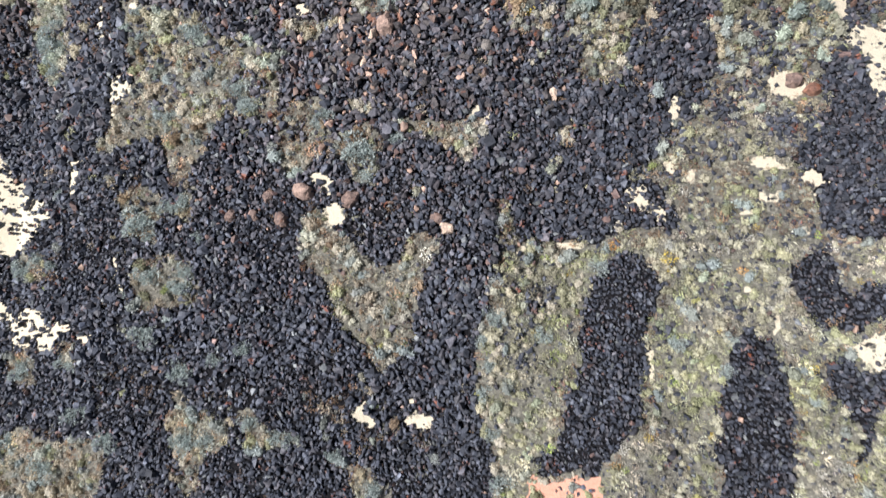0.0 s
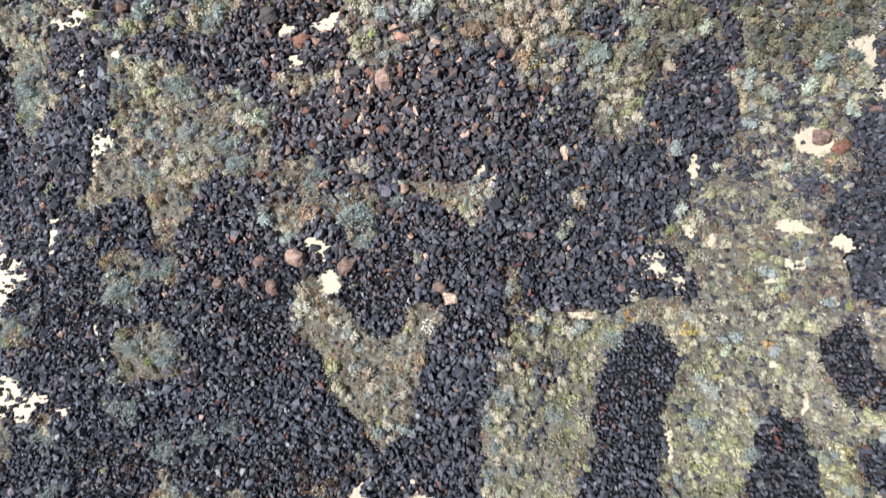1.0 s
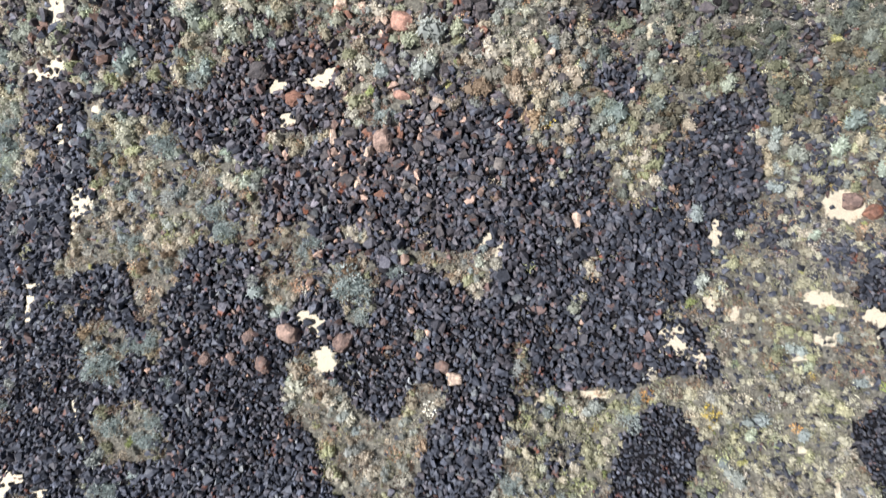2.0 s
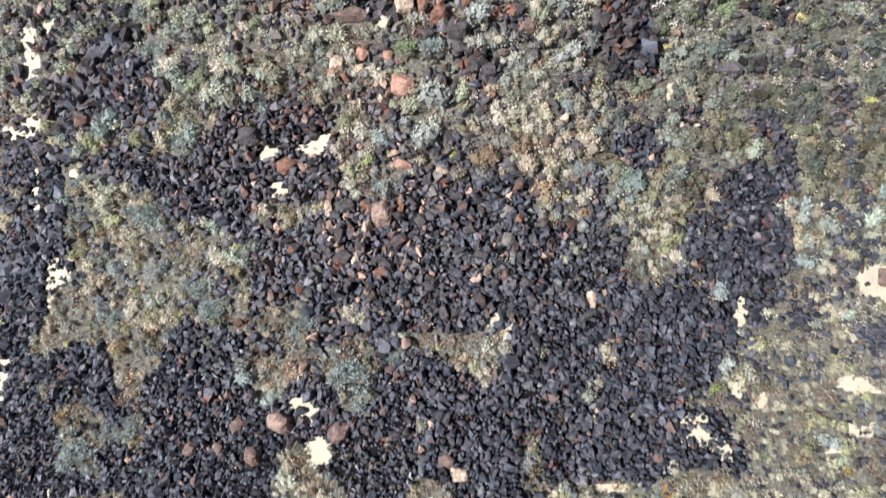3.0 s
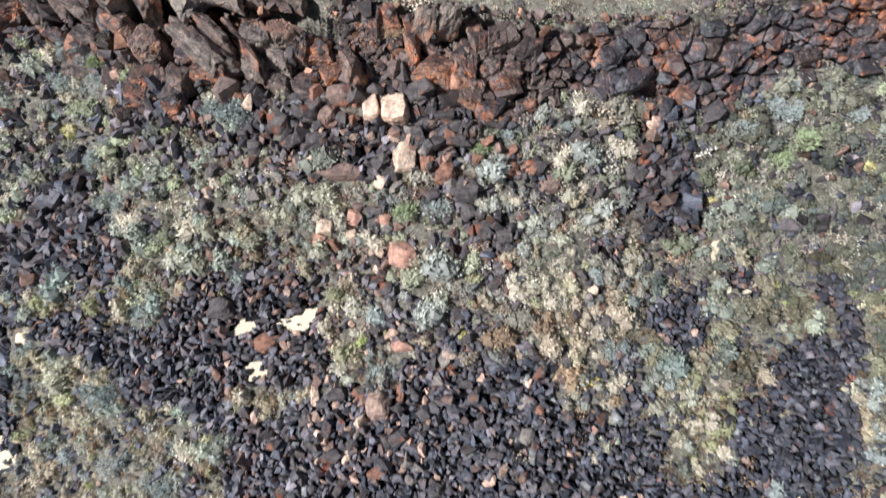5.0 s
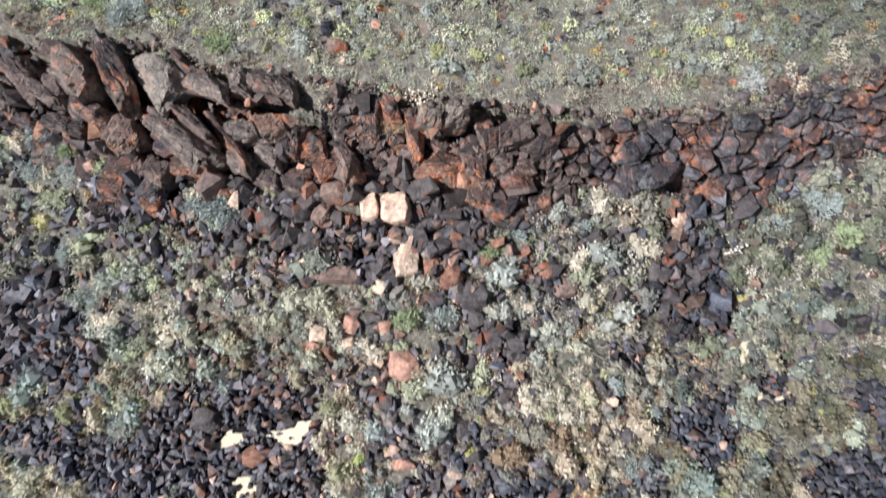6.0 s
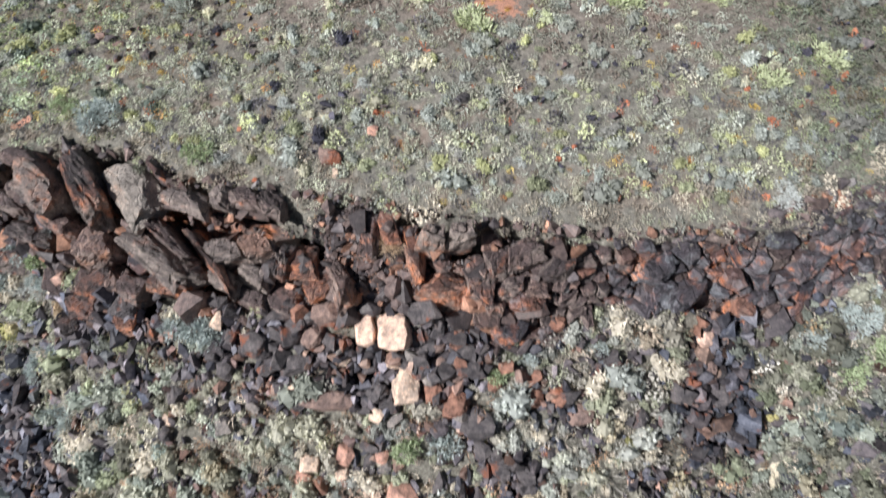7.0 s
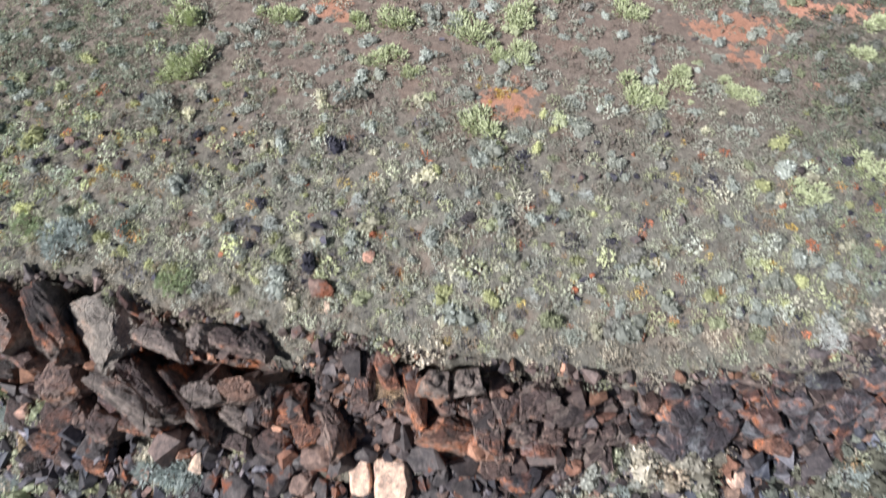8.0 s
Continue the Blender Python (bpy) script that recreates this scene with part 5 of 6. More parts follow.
def shrub(x, y, r, tone):
    k = int(rng.integers(4))
    r *= 1.15 if tone == "lime" else 1.35 if tone in ("yellow", "orange", "cream") else 1.0
    if (tone, k) not in SHRUB_MESH:
        SHRUB_MESH[tone, k] = mesh_of("foliage", *(spikes(rng, 560, 0.25, 0.036, 0.8) if tone == "lime" else sprigs(rng, *SHRUB_FORM[tone])), LEAF_PAINT[tone])
    name = "cushion_plant" if tone in ("yellow", "orange", "cream") else "shrub"
    ob = new(name)
    ob.matrix_basis = pose(x, y, float(surface(x, y)) + (0.16 if tone == "straw" else -0.02), rng.uniform(-5, 12), rng.uniform(-6, 6), rng.uniform(0, 360)) @ Matrix.Diagonal((r * 1.25, r * rng.uniform(1.05, 1.3), r * rng.uniform(0.95, 1.25), 1))
    part("foliage", SHRUB_MESH[tone, k], ob)
    part("rootstock", STEM_MESH[k % 3], ob)
    tagged(ob, LEAVES[tone][0], "plant" if name == "cushion_plant" else "shrub", "cushion plants" if name == "cushion_plant" else tone + " shrubs")
    TAKEN.append((x, y, r * 0.75))


shrub(-3.21, 14.76, 0.80, "sage")
shrub(-3.15, 13.71, 0.44, "sage")
shrub(-7.90, 16.66, 0.50, "sage")
shrub(-10.22, 19.69, 0.56, "sage")
shrub(-12.09, 8.56, 0.69, "sage")
shrub(-13.76, 4.83, 0.60, "sage")
shrub(-10.50, 7.30, 0.59, "sage")
shrub(-12.37, 12.73, 0.79, "sage")
shrub(-11.12, 13.08, 0.51, "sage")
shrub(-11.96, 12.05, 0.32, "sage")
shrub(2.23, 12.17, 0.44, "pale")
shrub(1.99, 8.70, 0.48, "sage")
shrub(1.66, 7.19, 0.39, "sage")
shrub(1.62, 6.25, 0.39, "sage")
shrub(2.35, 3.18, 0.53, "sage")
shrub(-2.89, 3.00, 0.58, "sage")
shrub(-17.82, 7.67, 0.63, "sage")
shrub(-15.68, 7.74, 0.52, "sage")
shrub(-10.30, 4.82, 0.64, "sage")
shrub(-6.57, 4.78, 0.49, "sage")
shrub(-18.28, 11.80, 0.54, "sage")
shrub(-18.66, 5.19, 0.53, "sage")
shrub(-11.91, 10.73, 0.60, "sage")
shrub(-10.54, 10.24, 0.50, "sage")
shrub(-16.74, 14.61, 0.39, "sage")
shrub(6.09, 10.62, 0.44, "sage")
shrub(8.92, 7.85, 0.43, "sage")
shrub(10.63, 6.67, 0.34, "sage")
shrub(10.91, 7.86, 0.35, "sage")
shrub(-8.31, 17.31, 0.50, "sage")
shrub(-17.71, 21.23, 0.87, "sage")
shrub(-17.69, 20.13, 0.62, "sage")
shrub(-9.07, 7.58, 0.40, "sage")
shrub(-7.89, 7.92, 0.40, "sage")
shrub(3.84, 8.14, 0.39, "sage")
shrub(-15.34, 5.85, 0.47, "sage")
shrub(-4.69, 16.03, 0.45, "sage")
shrub(-1.87, 15.13, 0.40, "sage")
shrub(-9.94, 24.35, 0.50, "sage")
shrub(-9.09, 21.51, 0.50, "sage")
shrub(-10.03, 19.54, 0.50, "sage")
shrub(-6.28, 25.95, 0.66, "sage")
shrub(-2.38, 19.87, 0.54, "sage")
shrub(3.95, 20.51, 0.35, "sage")
shrub(10.94, 26.37, 0.43, "sage")
shrub(9.58, 25.73, 0.65, "green")
shrub(8.82, 26.33, 0.48, "sage")
shrub(-1.49, 23.65, 0.47, "green")
shrub(-0.70, 23.71, 0.47, "sage")
shrub(-7.72, 16.59, 0.46, "sage")
shrub(-11.15, 16.55, 0.40, "sage")
shrub(-7.91, 18.20, 0.36, "sage")
shrub(0.55, 24.97, 0.31, "green")
shrub(-6.23, 25.97, 0.60, "sage")
shrub(-5.79, 25.69, 0.37, "sage")
shrub(6.21, 27.94, 0.38, "pale")
shrub(-8.14, 29.71, 0.51, "sage")
shrub(-4.13, 29.96, 0.24, "pale")
shrub(-1.84, 26.98, 0.31, "straw")
shrub(-5.71, 26.71, 0.27, "sage")
shrub(-9.90, 25.82, 0.31, "sage")
shrub(8.47, 26.40, 0.39, "sage")
shrub(7.81, 25.94, 0.39, "sage")
shrub(8.96, 26.86, 0.31, "sage")
shrub(-10.33, 25.59, 0.53, "sage")
shrub(-9.92, 27.06, 0.39, "sage")
shrub(-10.47, 27.61, 0.38, "sage")
shrub(1.05, 25.32, 0.32, "sage")
shrub(2.56, 25.46, 0.32, "sage")
shrub(8.76, 25.31, 0.52, "green")
shrub(-7.01, 35.79, 0.41, "lime")
shrub(-4.59, 35.74, 0.32, "lime")
shrub(-4.94, 35.81, 0.30, "lime")
shrub(-2.77, 35.41, 0.29, "lime")
shrub(-1.88, 35.54, 0.37, "lime")
shrub(-0.14, 35.20, 0.45, "lime")
shrub(-0.74, 35.32, 0.40, "ash")
shrub(1.07, 35.54, 0.37, "lime")
shrub(0.42, 34.42, 0.34, "lime")
shrub(0.96, 34.38, 0.33, "lime")
shrub(-0.03, 32.29, 0.43, "lime")
shrub(3.34, 33.30, 0.40, "lime")
shrub(3.82, 33.17, 0.32, "lime")
shrub(4.33, 33.58, 0.35, "lime")
shrub(5.50, 33.46, 0.27, "lime")
shrub(5.81, 33.20, 0.27, "lime")
shrub(3.71, 35.86, 0.35, "lime")
shrub(-6.45, 34.14, 0.44, "lime")
shrub(-6.93, 33.98, 0.31, "lime")
shrub(-6.98, 32.78, 0.42, "ash")
shrub(-2.08, 34.23, 0.33, "lime")
shrub(-1.50, 33.84, 0.23, "lime")
shrub(6.52, 30.74, 0.34, "lime")
shrub(-4.63, 31.03, 0.27, "ash")
shrub(8.01, 31.33, 0.35, "lime")
shrub(2.03, 30.63, 0.19, "pale")
shrub(-2.47, 30.48, 0.20, "pale")
shrub(-1.31, 30.44, 0.10, "pale")
shrub(0.38, 29.10, 0.13, "pale")
shrub(-0.97, 28.52, 0.14, "pale")
shrub(-0.04, 28.00, 0.17, "pale")
shrub(-0.07, 30.84, 0.09, "pale")
shrub(-1.68, 30.85, 0.08, "pale")
shrub(-5.49, 30.44, 0.09, "pale")
shrub(-0.79, 29.38, 0.28, "ash")
shrub(-6.90, 30.20, 0.25, "ash")
shrub(-3.98, 28.57, 0.13, "pale")
shrub(-5.37, 28.67, 0.22, "pale")
shrub(-2.42, 30.18, 0.10, "pale")
shrub(0.86, 28.61, 0.17, "pale")
shrub(1.59, 27.89, 0.26, "ash")
shrub(-5.84, 28.84, 0.37, "green")
shrub(-8.94, 29.97, 0.33, "green")
shrub(2.06, 32.91, 0.27, "ash")
shrub(1.26, 32.02, 0.17, "ash")
shrub(0.79, 32.09, 0.21, "ash")
shrub(1.31, 33.44, 0.20, "ash")
shrub(-0.38, 33.14, 0.25, "ash")
shrub(-1.64, 32.17, 0.19, "ash")
shrub(-2.83, 30.56, 0.13, "ash")
shrub(4.30, 31.19, 0.18, "ash")
shrub(5.81, 32.20, 0.19, "ash")
shrub(2.72, 34.28, 0.26, "ash")
shrub(-5.60, 33.34, 0.15, "ash")
shrub(-5.94, 34.96, 0.24, "ash")
shrub(-3.93, 34.62, 0.16, "ash")
shrub(-4.70, 34.60, 0.21, "ash")
shrub(-0.99, 32.39, 0.19, "ash")
shrub(8.23, 33.63, 0.23, "ash")
shrub(6.43, 31.78, 0.21, "ash")
shrub(5.25, 34.91, 0.18, "ash")
shrub(6.60, 35.29, 0.24, "ash")
shrub(7.41, 34.83, 0.26, "ash")
shrub(8.80, 34.58, 0.29, "lime")
shrub(9.47, 35.53, 0.32, "lime")
shrub(7.19, 35.97, 0.27, "ash")
shrub(5.44, 34.27, 0.18, "ash")
shrub(2.36, 34.47, 0.18, "ash")
shrub(-0.02, 33.62, 0.06, "yellow")
shrub(0.15, 33.42, 0.06, "yellow")
shrub(0.37, 33.28, 0.07, "yellow")
shrub(0.60, 33.09, 0.06, "yellow")
shrub(0.77, 32.74, 0.07, "yellow")
shrub(1.12, 32.59, 0.06, "orange")
shrub(0.18, 32.97, 0.06, "yellow")
shrub(1.32, 32.88, 0.06, "orange")
shrub(-0.02, 33.42, 0.07, "yellow")
shrub(0.41, 33.18, 0.11, "yellow")
shrub(0.76, 33.28, 0.07, "yellow")
shrub(0.61, 33.27, 0.07, "yellow")
shrub(-5.76, 33.07, 0.07, "yellow")
shrub(-5.49, 32.93, 0.07, "yellow")
shrub(-6.14, 33.16, 0.06, "yellow")
shrub(-9.13, 33.30, 0.08, "yellow")
shrub(-8.74, 33.28, 0.07, "yellow")
shrub(-5.81, 32.81, 0.06, "yellow")
shrub(-1.53, 30.28, 0.08, "orange")
shrub(-1.31, 30.45, 0.06, "yellow")
shrub(-2.10, 29.78, 0.07, "orange")
shrub(-7.73, 35.16, 0.07, "orange")
shrub(1.41, 32.66, 0.07, "orange")
shrub(1.20, 30.68, 0.06, "yellow")
shrub(-5.30, 32.70, 0.06, "yellow")
shrub(-7.65, 32.05, 0.10, "yellow")
shrub(-7.79, 31.25, 0.10, "yellow")
shrub(-7.48, 31.13, 0.09, "yellow")
shrub(-7.02, 30.87, 0.08, "yellow")
shrub(-7.91, 31.00, 0.08, "yellow")
shrub(3.22, 29.26, 0.08, "yellow")
shrub(4.20, 31.92, 0.07, "yellow")
shrub(0.77, 32.81, 0.07, "orange")
shrub(0.22, 32.59, 0.07, "orange")
shrub(-1.62, 28.98, 0.09, "orange")
shrub(-1.94, 28.73, 0.06, "orange")
shrub(0.47, 27.88, 0.07, "orange")
shrub(4.42, 28.69, 0.09, "orange")
shrub(5.46, 29.23, 0.09, "yellow")
shrub(5.98, 30.01, 0.10, "yellow")
shrub(1.87, 9.89, 0.39, "pale")
shrub(1.43, 7.97, 0.35, "sage")
shrub(1.89, 4.91, 0.35, "sage")
shrub(6.35, 11.29, 0.31, "sage")
shrub(13.68, 5.66, 0.29, "sage")
shrub(-12.61, 19.91, 0.36, "sage")
shrub(-12.93, 21.03, 0.43, "sage")
shrub(-17.45, 22.08, 0.46, "sage")
shrub(-9.78, 17.81, 0.51, "pale")
shrub(-10.64, 13.27, 0.50, "sage")
shrub(-9.85, 11.89, 0.32, "sage")
shrub(-5.03, 15.65, 0.34, "sage")
shrub(-16.69, 11.68, 0.34, "sage")
shrub(-17.65, 12.01, 0.44, "sage")
shrub(-10.31, 10.74, 0.41, "sage")
shrub(-13.07, 10.15, 0.23, "sage")
shrub(-14.82, 5.93, 0.42, "sage")
shrub(-7.71, 5.39, 0.45, "sage")
shrub(-6.02, 4.70, 0.40, "sage")
shrub(-4.35, 4.21, 0.40, "sage")
shrub(-16.80, 3.96, 0.72, "sage")
shrub(-0.31, 4.12, 0.31, "pale")
shrub(-9.50, 4.86, 0.45, "sage")
shrub(7.15, 17.27, 0.14, "green")
shrub(9.63, 12.30, 0.18, "green")
shrub(1.30, 31.06, 0.13, "cream")
shrub(-10.76, 27.80, 0.42, "sage")
shrub(-9.80, 27.80, 0.30, "sage")
shrub(-9.95, 27.40, 0.40, "green")
shrub(-11.04, 27.25, 0.50, "sage")
shrub(-10.45, 26.95, 0.45, "pale")
shrub(-11.55, 27.75, 0.35, "green")

# ---- scree: angular stones, thousands of them ----
rng = np.random.default_rng(47)
STONE_KINDS = [angular_stone(rng, 11, 0.7) for _ in range(36)]
PEBBLE_KINDS = [angular_stone(rng, 8) for _ in range(14)]


def free_of(x, y, slack=0.65):
    ok = np.ones(len(x), bool)
    for bx, by, r in TAKEN:
        ok &= np.hypot(x - bx, y - by) > r * slack
    return ok


def spread_points(x0, x1, y0, y1, step):
    x, y = np.meshgrid(np.arange(x0, x1, step), np.arange(y0, y1, step))
    x[1::2] += step / 2
    x, y = x.ravel(), y.ravel()
    x, y = x + rng.uniform(-0.42, 0.42, x.size) * step, y + rng.uniform(-0.42, 0.42, y.size) * step
    seen = np.abs(x + 0.5) < np.interp(y, [1, 20, 24, 28, 36, 41], [18.5, 22.5, 21, 16, 16, 17])
    return x[seen], y[seen]


def stone_tints(x, y, size):
    """Blue-grey basalt low on the slope, more brown, rust and pale stones towards the crag."""
    n = len(x)
    up = np.clip((y - 8.5) / 14, 0, 1) * np.clip(1.15 - np.abs(x + 3) / 9, 0.12, 1)
    pick, shade = rng.uniform(0, 1, n), rng.lognormal(0.0, 0.32, n)[:, None]
    tint = np.tile([0.068, 0.076, 0.100], (n, 1))
    chute = np.exp(-((x + 2.6) / 1.3) ** 2 - ((y - 20.5) / 3.6) ** 2)  # fresh pinkish debris below the crag
    pick = pick - 0.24 * chute
    tint[pick < 0.25 + 0.35 * up] = (0.088, 0.089, 0.108)
    tint[pick < 0.02 + 0.13 * up] = (0.15, 0.105, 0.10)
    tint[pick < 0.002 + 0.03 * up] = (0.36, 0.255, 0.21)
    tint[(pick >= 0.25 + 0.35 * up) & (rng.uniform(0, 1, n) < up)] = (0.110, 0.104, 0.121)
    tint[pick > 0.97] = (0.17, 0.185, 0.20)
    near = np.clip((y - 20.3) / 2.8, 0, 1)  # mauve-brown and rusty blocks fallen from the crag
    fallen = rng.uniform(0, 1, n)
    tint[fallen < 0.5 * near] = (0.092, 0.083, 0.092)
    tint[fallen < 0.09 * near] = (0.19, 0.125, 0.105)
    foot_of_crag = np.clip((y - 22) / 2.5, 0, 1)[:, None]  # darker on average and more varied in tone towards the crag
    shade = shade * np.exp(foot_of_crag * rng.normal(-0.22, 0.4, n)[:, None])
    return tint * shade * np.interp(x, [-4, 3, 7, 9], [1.16, 0.98, 0.96, 0.84])[:, None]


def patchy_rock(x, y):
    """The share of stones, broken up into small drifts where it is neither bare nor full."""
    rock = sampled(ROCKY, x, y, 0.36)
    strays = np.maximum(np.interp(x, [2, 6], [0.06, 0.36]) * np.interp(y, [14, 17], [1, 0.3]), np.interp(x, [-3, -1], [0.65, 0.3]) * np.interp(y, [14.5, 17.5, 21.5, 23], [0, 1, 1, 1.2])) * np.clip(0.26 + 2.2 * fbm(x * 1.2, y * 1.2, 181, 3), 0.08, 1)
    return np.clip(rock + (2.4 * fbm(x * 0.9, y * 0.9, 91) + 1.3 * fbm(x * 2.6, y * 2.6, 95, 2)) * np.clip(rock * (1.02 - rock) * 4, 0, 1), strays, 1)


def stones(step, kinds, wide, name, label, power, pull=0):
    x, y = spread_points(-23.5, 22.5, 0.5, 28.5, step)
    rock = patchy_rock(x, y)
    sand = sampled(SANDY, x, y, 0.17)
    keep = (rng.uniform(0, 1, x.size) < rock ** power) & (y < foot(x) + 0.2) & free_of(x, y)
    keep &= (rng.uniform(0, 1, x.size) > np.clip(sand * 2.2 - 1.0, 0, 0.97 if pull else 0.94) * (1 - 0.06 * rock))
    x, y = x[keep], y[keep]
    n = len(x)
    grow = np.interp(y, [2, 12, 18, 22, 24, 26], [0.86, 0.9, 1.08, 1.2, 1.36, 1.4]) * np.interp(x, [2, 8], [1.0, 0.9]) * np.clip(1 + 0.9 * fbm(x * 0.33, y * 0.33, 171, 2), 0.88, 1.2)
    size = wide * grow * np.clip(rng.lognormal(0, 0.24, n), 0.5, 2.0)
    sizes = size[:, None] * rng.uniform(0.75, 1.25, (n, 3))
    z = surface(x, y) + size * (rng.uniform(0.12, 0.34, n) + 0.35 * rng.uniform(0, 1, n) * np.clip(rock[keep] * 2.5 - 1.4, 0, 1))
    turns, which, tints = spun(rng, n), rng.integers(0, len(kinds), n), stone_tints(x, y, size)
    singles = np.zeros(n, bool)
    if pull:
        near = np.where((np.abs(x + 1) < 6) & (y > 16))[0]
        singles[near[np.argsort(-size[near])[:pull]]] = True
    rest = ~singles
    strewn(name, kinds, which[rest], np.stack([x, y, z], -1)[rest], turns[rest], sizes[rest], tints[rest], BASALT, label, "rubble")
    return [(x[i], y[i], z[i], turns[i], sizes[i], tints[i], which[i]) for i in np.where(singles)[0]]


loose = stones(0.142, STONE_KINDS, 0.246, "scree", "angular dark basalt rubble covering the slope", 1.15, 300)
stones(0.19, PEBBLE_KINDS, 0.12, "gravel", "small broken basalt stones between the rubble", 1.0)

for x, y, z, turn, size, tint, k in loose:
    tone = "tan" if tint[0] > 0.34 else "rust" if tint[0] > max(1.6 * tint[2], 0.15) else "brown" if tint[0] > max(1.05 * tint[2], 0.13) else "grey" if tint[0] > 0.16 else "dark"
    if ("loose", tone, k) not in BOULDER_MESH:
        BOULDER_MESH["loose", tone, k] = mesh_of("stone", *STONE_KINDS[k], STONE_PAINT[tone])
    ob = new("stone", BOULDER_MESH["loose", tone, k])
    ob.matrix_basis = Matrix.Translation((x, y, z)) @ Matrix(turn.tolist()).to_4x4() @ Matrix.Diagonal((*size, 1))
    tagged(ob, {"tan": "tan broken stone lying in dark scree", "rust": "rust-red broken stone lying in scree", "brown": "brown angular basalt stone lying in scree",
                "grey": "light grey broken stone in scree", "dark": "dark grey angular basalt stone in scree"}[tone], "stone", "loose stones of the scree")

# ---- low growth ----
rng = np.random.default_rng(59)
TUFTS = [clump(rng, 24, 0.75, 0.045, 0.8) for _ in range(8)] + [cushion(rng, 76) for _ in range(8)]


def palette(n, shares, colours, spread=0.3):
    pick = rng.choice(len(colours), n, p=np.array(shares) / sum(shares))
    return np.array(colours)[pick] * rng.lognormal(0, spread, n)[:, None]


def slope_growth():
    x, y = spread_points(-23.5, 22.5, 0.5, 28.5, 0.215)
    rock, sand, red = patchy_rock(x, y), sampled(SANDY, x, y, 0.17), sampled(RUDDY, x, y, 0.12)
    chance = np.clip(1.16 - rock * 1.2, 0.0, 1) * np.clip(1.4 - sand * 2.2, 0, 1) * np.clip(1.4 - red * 2, 0, 1) * (0.85 + 0.5 * fbm(x * 0.8, y * 0.8, 71))
    keep = (rng.uniform(0, 1, x.size) < chance) & (y < foot(x) + 0.05) & free_of(x, y, 0.6)
    x, y = x[keep], y[keep]
    n = len(x)
    sage = palette(n, [4, 7, 2.5, 1.8, 1.4, 2.6], [(0.50, 0.51, 0.46), (0.68, 0.60, 0.475), (0.62, 0.63, 0.57), (0.50, 0.51, 0.31), (0.26, 0.20, 0.17), (0.58, 0.40, 0.28)])
    olive = palette(n, [5, 5, 3, 3, 1.2], [(0.57, 0.56, 0.47), (0.71, 0.66, 0.55), (0.69, 0.69, 0.63), (0.49, 0.51, 0.33), (0.28, 0.23, 0.19)])
    warm = rng.uniform(0, 1, n) < np.clip((x + np.interp(y, [10, 15], [2.5, -1]) + 8 * fbm(x * 0.4, y * 0.4, 101)) / 3, 0, 1) * np.clip((20 - y) / 5, 0.15, 1)
    tint = np.where(warm[:, None], olive, sage) * (0.82 + 0.9 * fbm(x * 0.6, y * 0.6, 131))[:, None]
    leafy = np.clip(0.5 + 4 * fbm(x * 0.7, y * 0.7, 191, 3), 0, 1)[:, None] * (np.interp(x, [0, 5], [0.3, 0.8]) * np.interp(y, [14, 19], [1.0, 0.35]))[:, None]  # greener here, drier there
    tint *= 1 + leafy * np.array([-0.05, 0.01, -0.24]) + (1 - leafy) * np.array([0.03, -0.01, 0.02])
    # east tufts darkened likewise: the shaded slope is put into their tint
    tint = np.where(((x > 4) & (y > 17))[:, None], tint * np.array([0.80, 0.82, 0.75]) * rng.lognormal(0, 0.2, n)[:, None], tint)
    cool = (y > 22.3 + 6 * fbm(x * 0.5, y * 0.5, 161)) & (rng.uniform(0, 1, n) < np.interp(y, [22, 24], [0.5, 0.85]))
    tint[cool] = palette(int(cool.sum()), [4, 3, 2], [(0.52, 0.50, 0.465), (0.66, 0.58, 0.50), (0.45, 0.47, 0.36)], 0.3)
    dry = rng.uniform(0, 1, n) < 0.6 * np.exp(-((x + 1.8) / 2.2) ** 2 - ((y - 21.3) / 3.2) ** 2)  # pinkish dead grass among the fallen stones
    tint[dry] = palette(int(dry.sum()), [3, 2, 1], [(0.66, 0.51, 0.43), (0.54, 0.42, 0.36), (0.70, 0.62, 0.53)])
    bloom = (x > 0) & (y < 20) & (rng.uniform(0, 1, n) < 0.025)  # scattered yellow and orange heads
    tint[bloom] = palette(int(bloom.sum()), [3, 2, 1], [(0.80, 0.62, 0.16), (0.74, 0.42, 0.16), (0.50, 0.62, 0.18)], 0.15)
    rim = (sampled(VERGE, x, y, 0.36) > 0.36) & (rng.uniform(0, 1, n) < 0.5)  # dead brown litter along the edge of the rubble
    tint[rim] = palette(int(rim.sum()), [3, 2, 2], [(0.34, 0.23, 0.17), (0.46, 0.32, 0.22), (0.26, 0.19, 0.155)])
    size = 0.18 * np.clip(rng.lognormal(0, 0.32, n), 0.5, 2)
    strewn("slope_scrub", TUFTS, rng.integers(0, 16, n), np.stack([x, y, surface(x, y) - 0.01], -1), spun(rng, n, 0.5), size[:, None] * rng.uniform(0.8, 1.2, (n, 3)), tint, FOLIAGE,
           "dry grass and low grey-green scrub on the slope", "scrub")


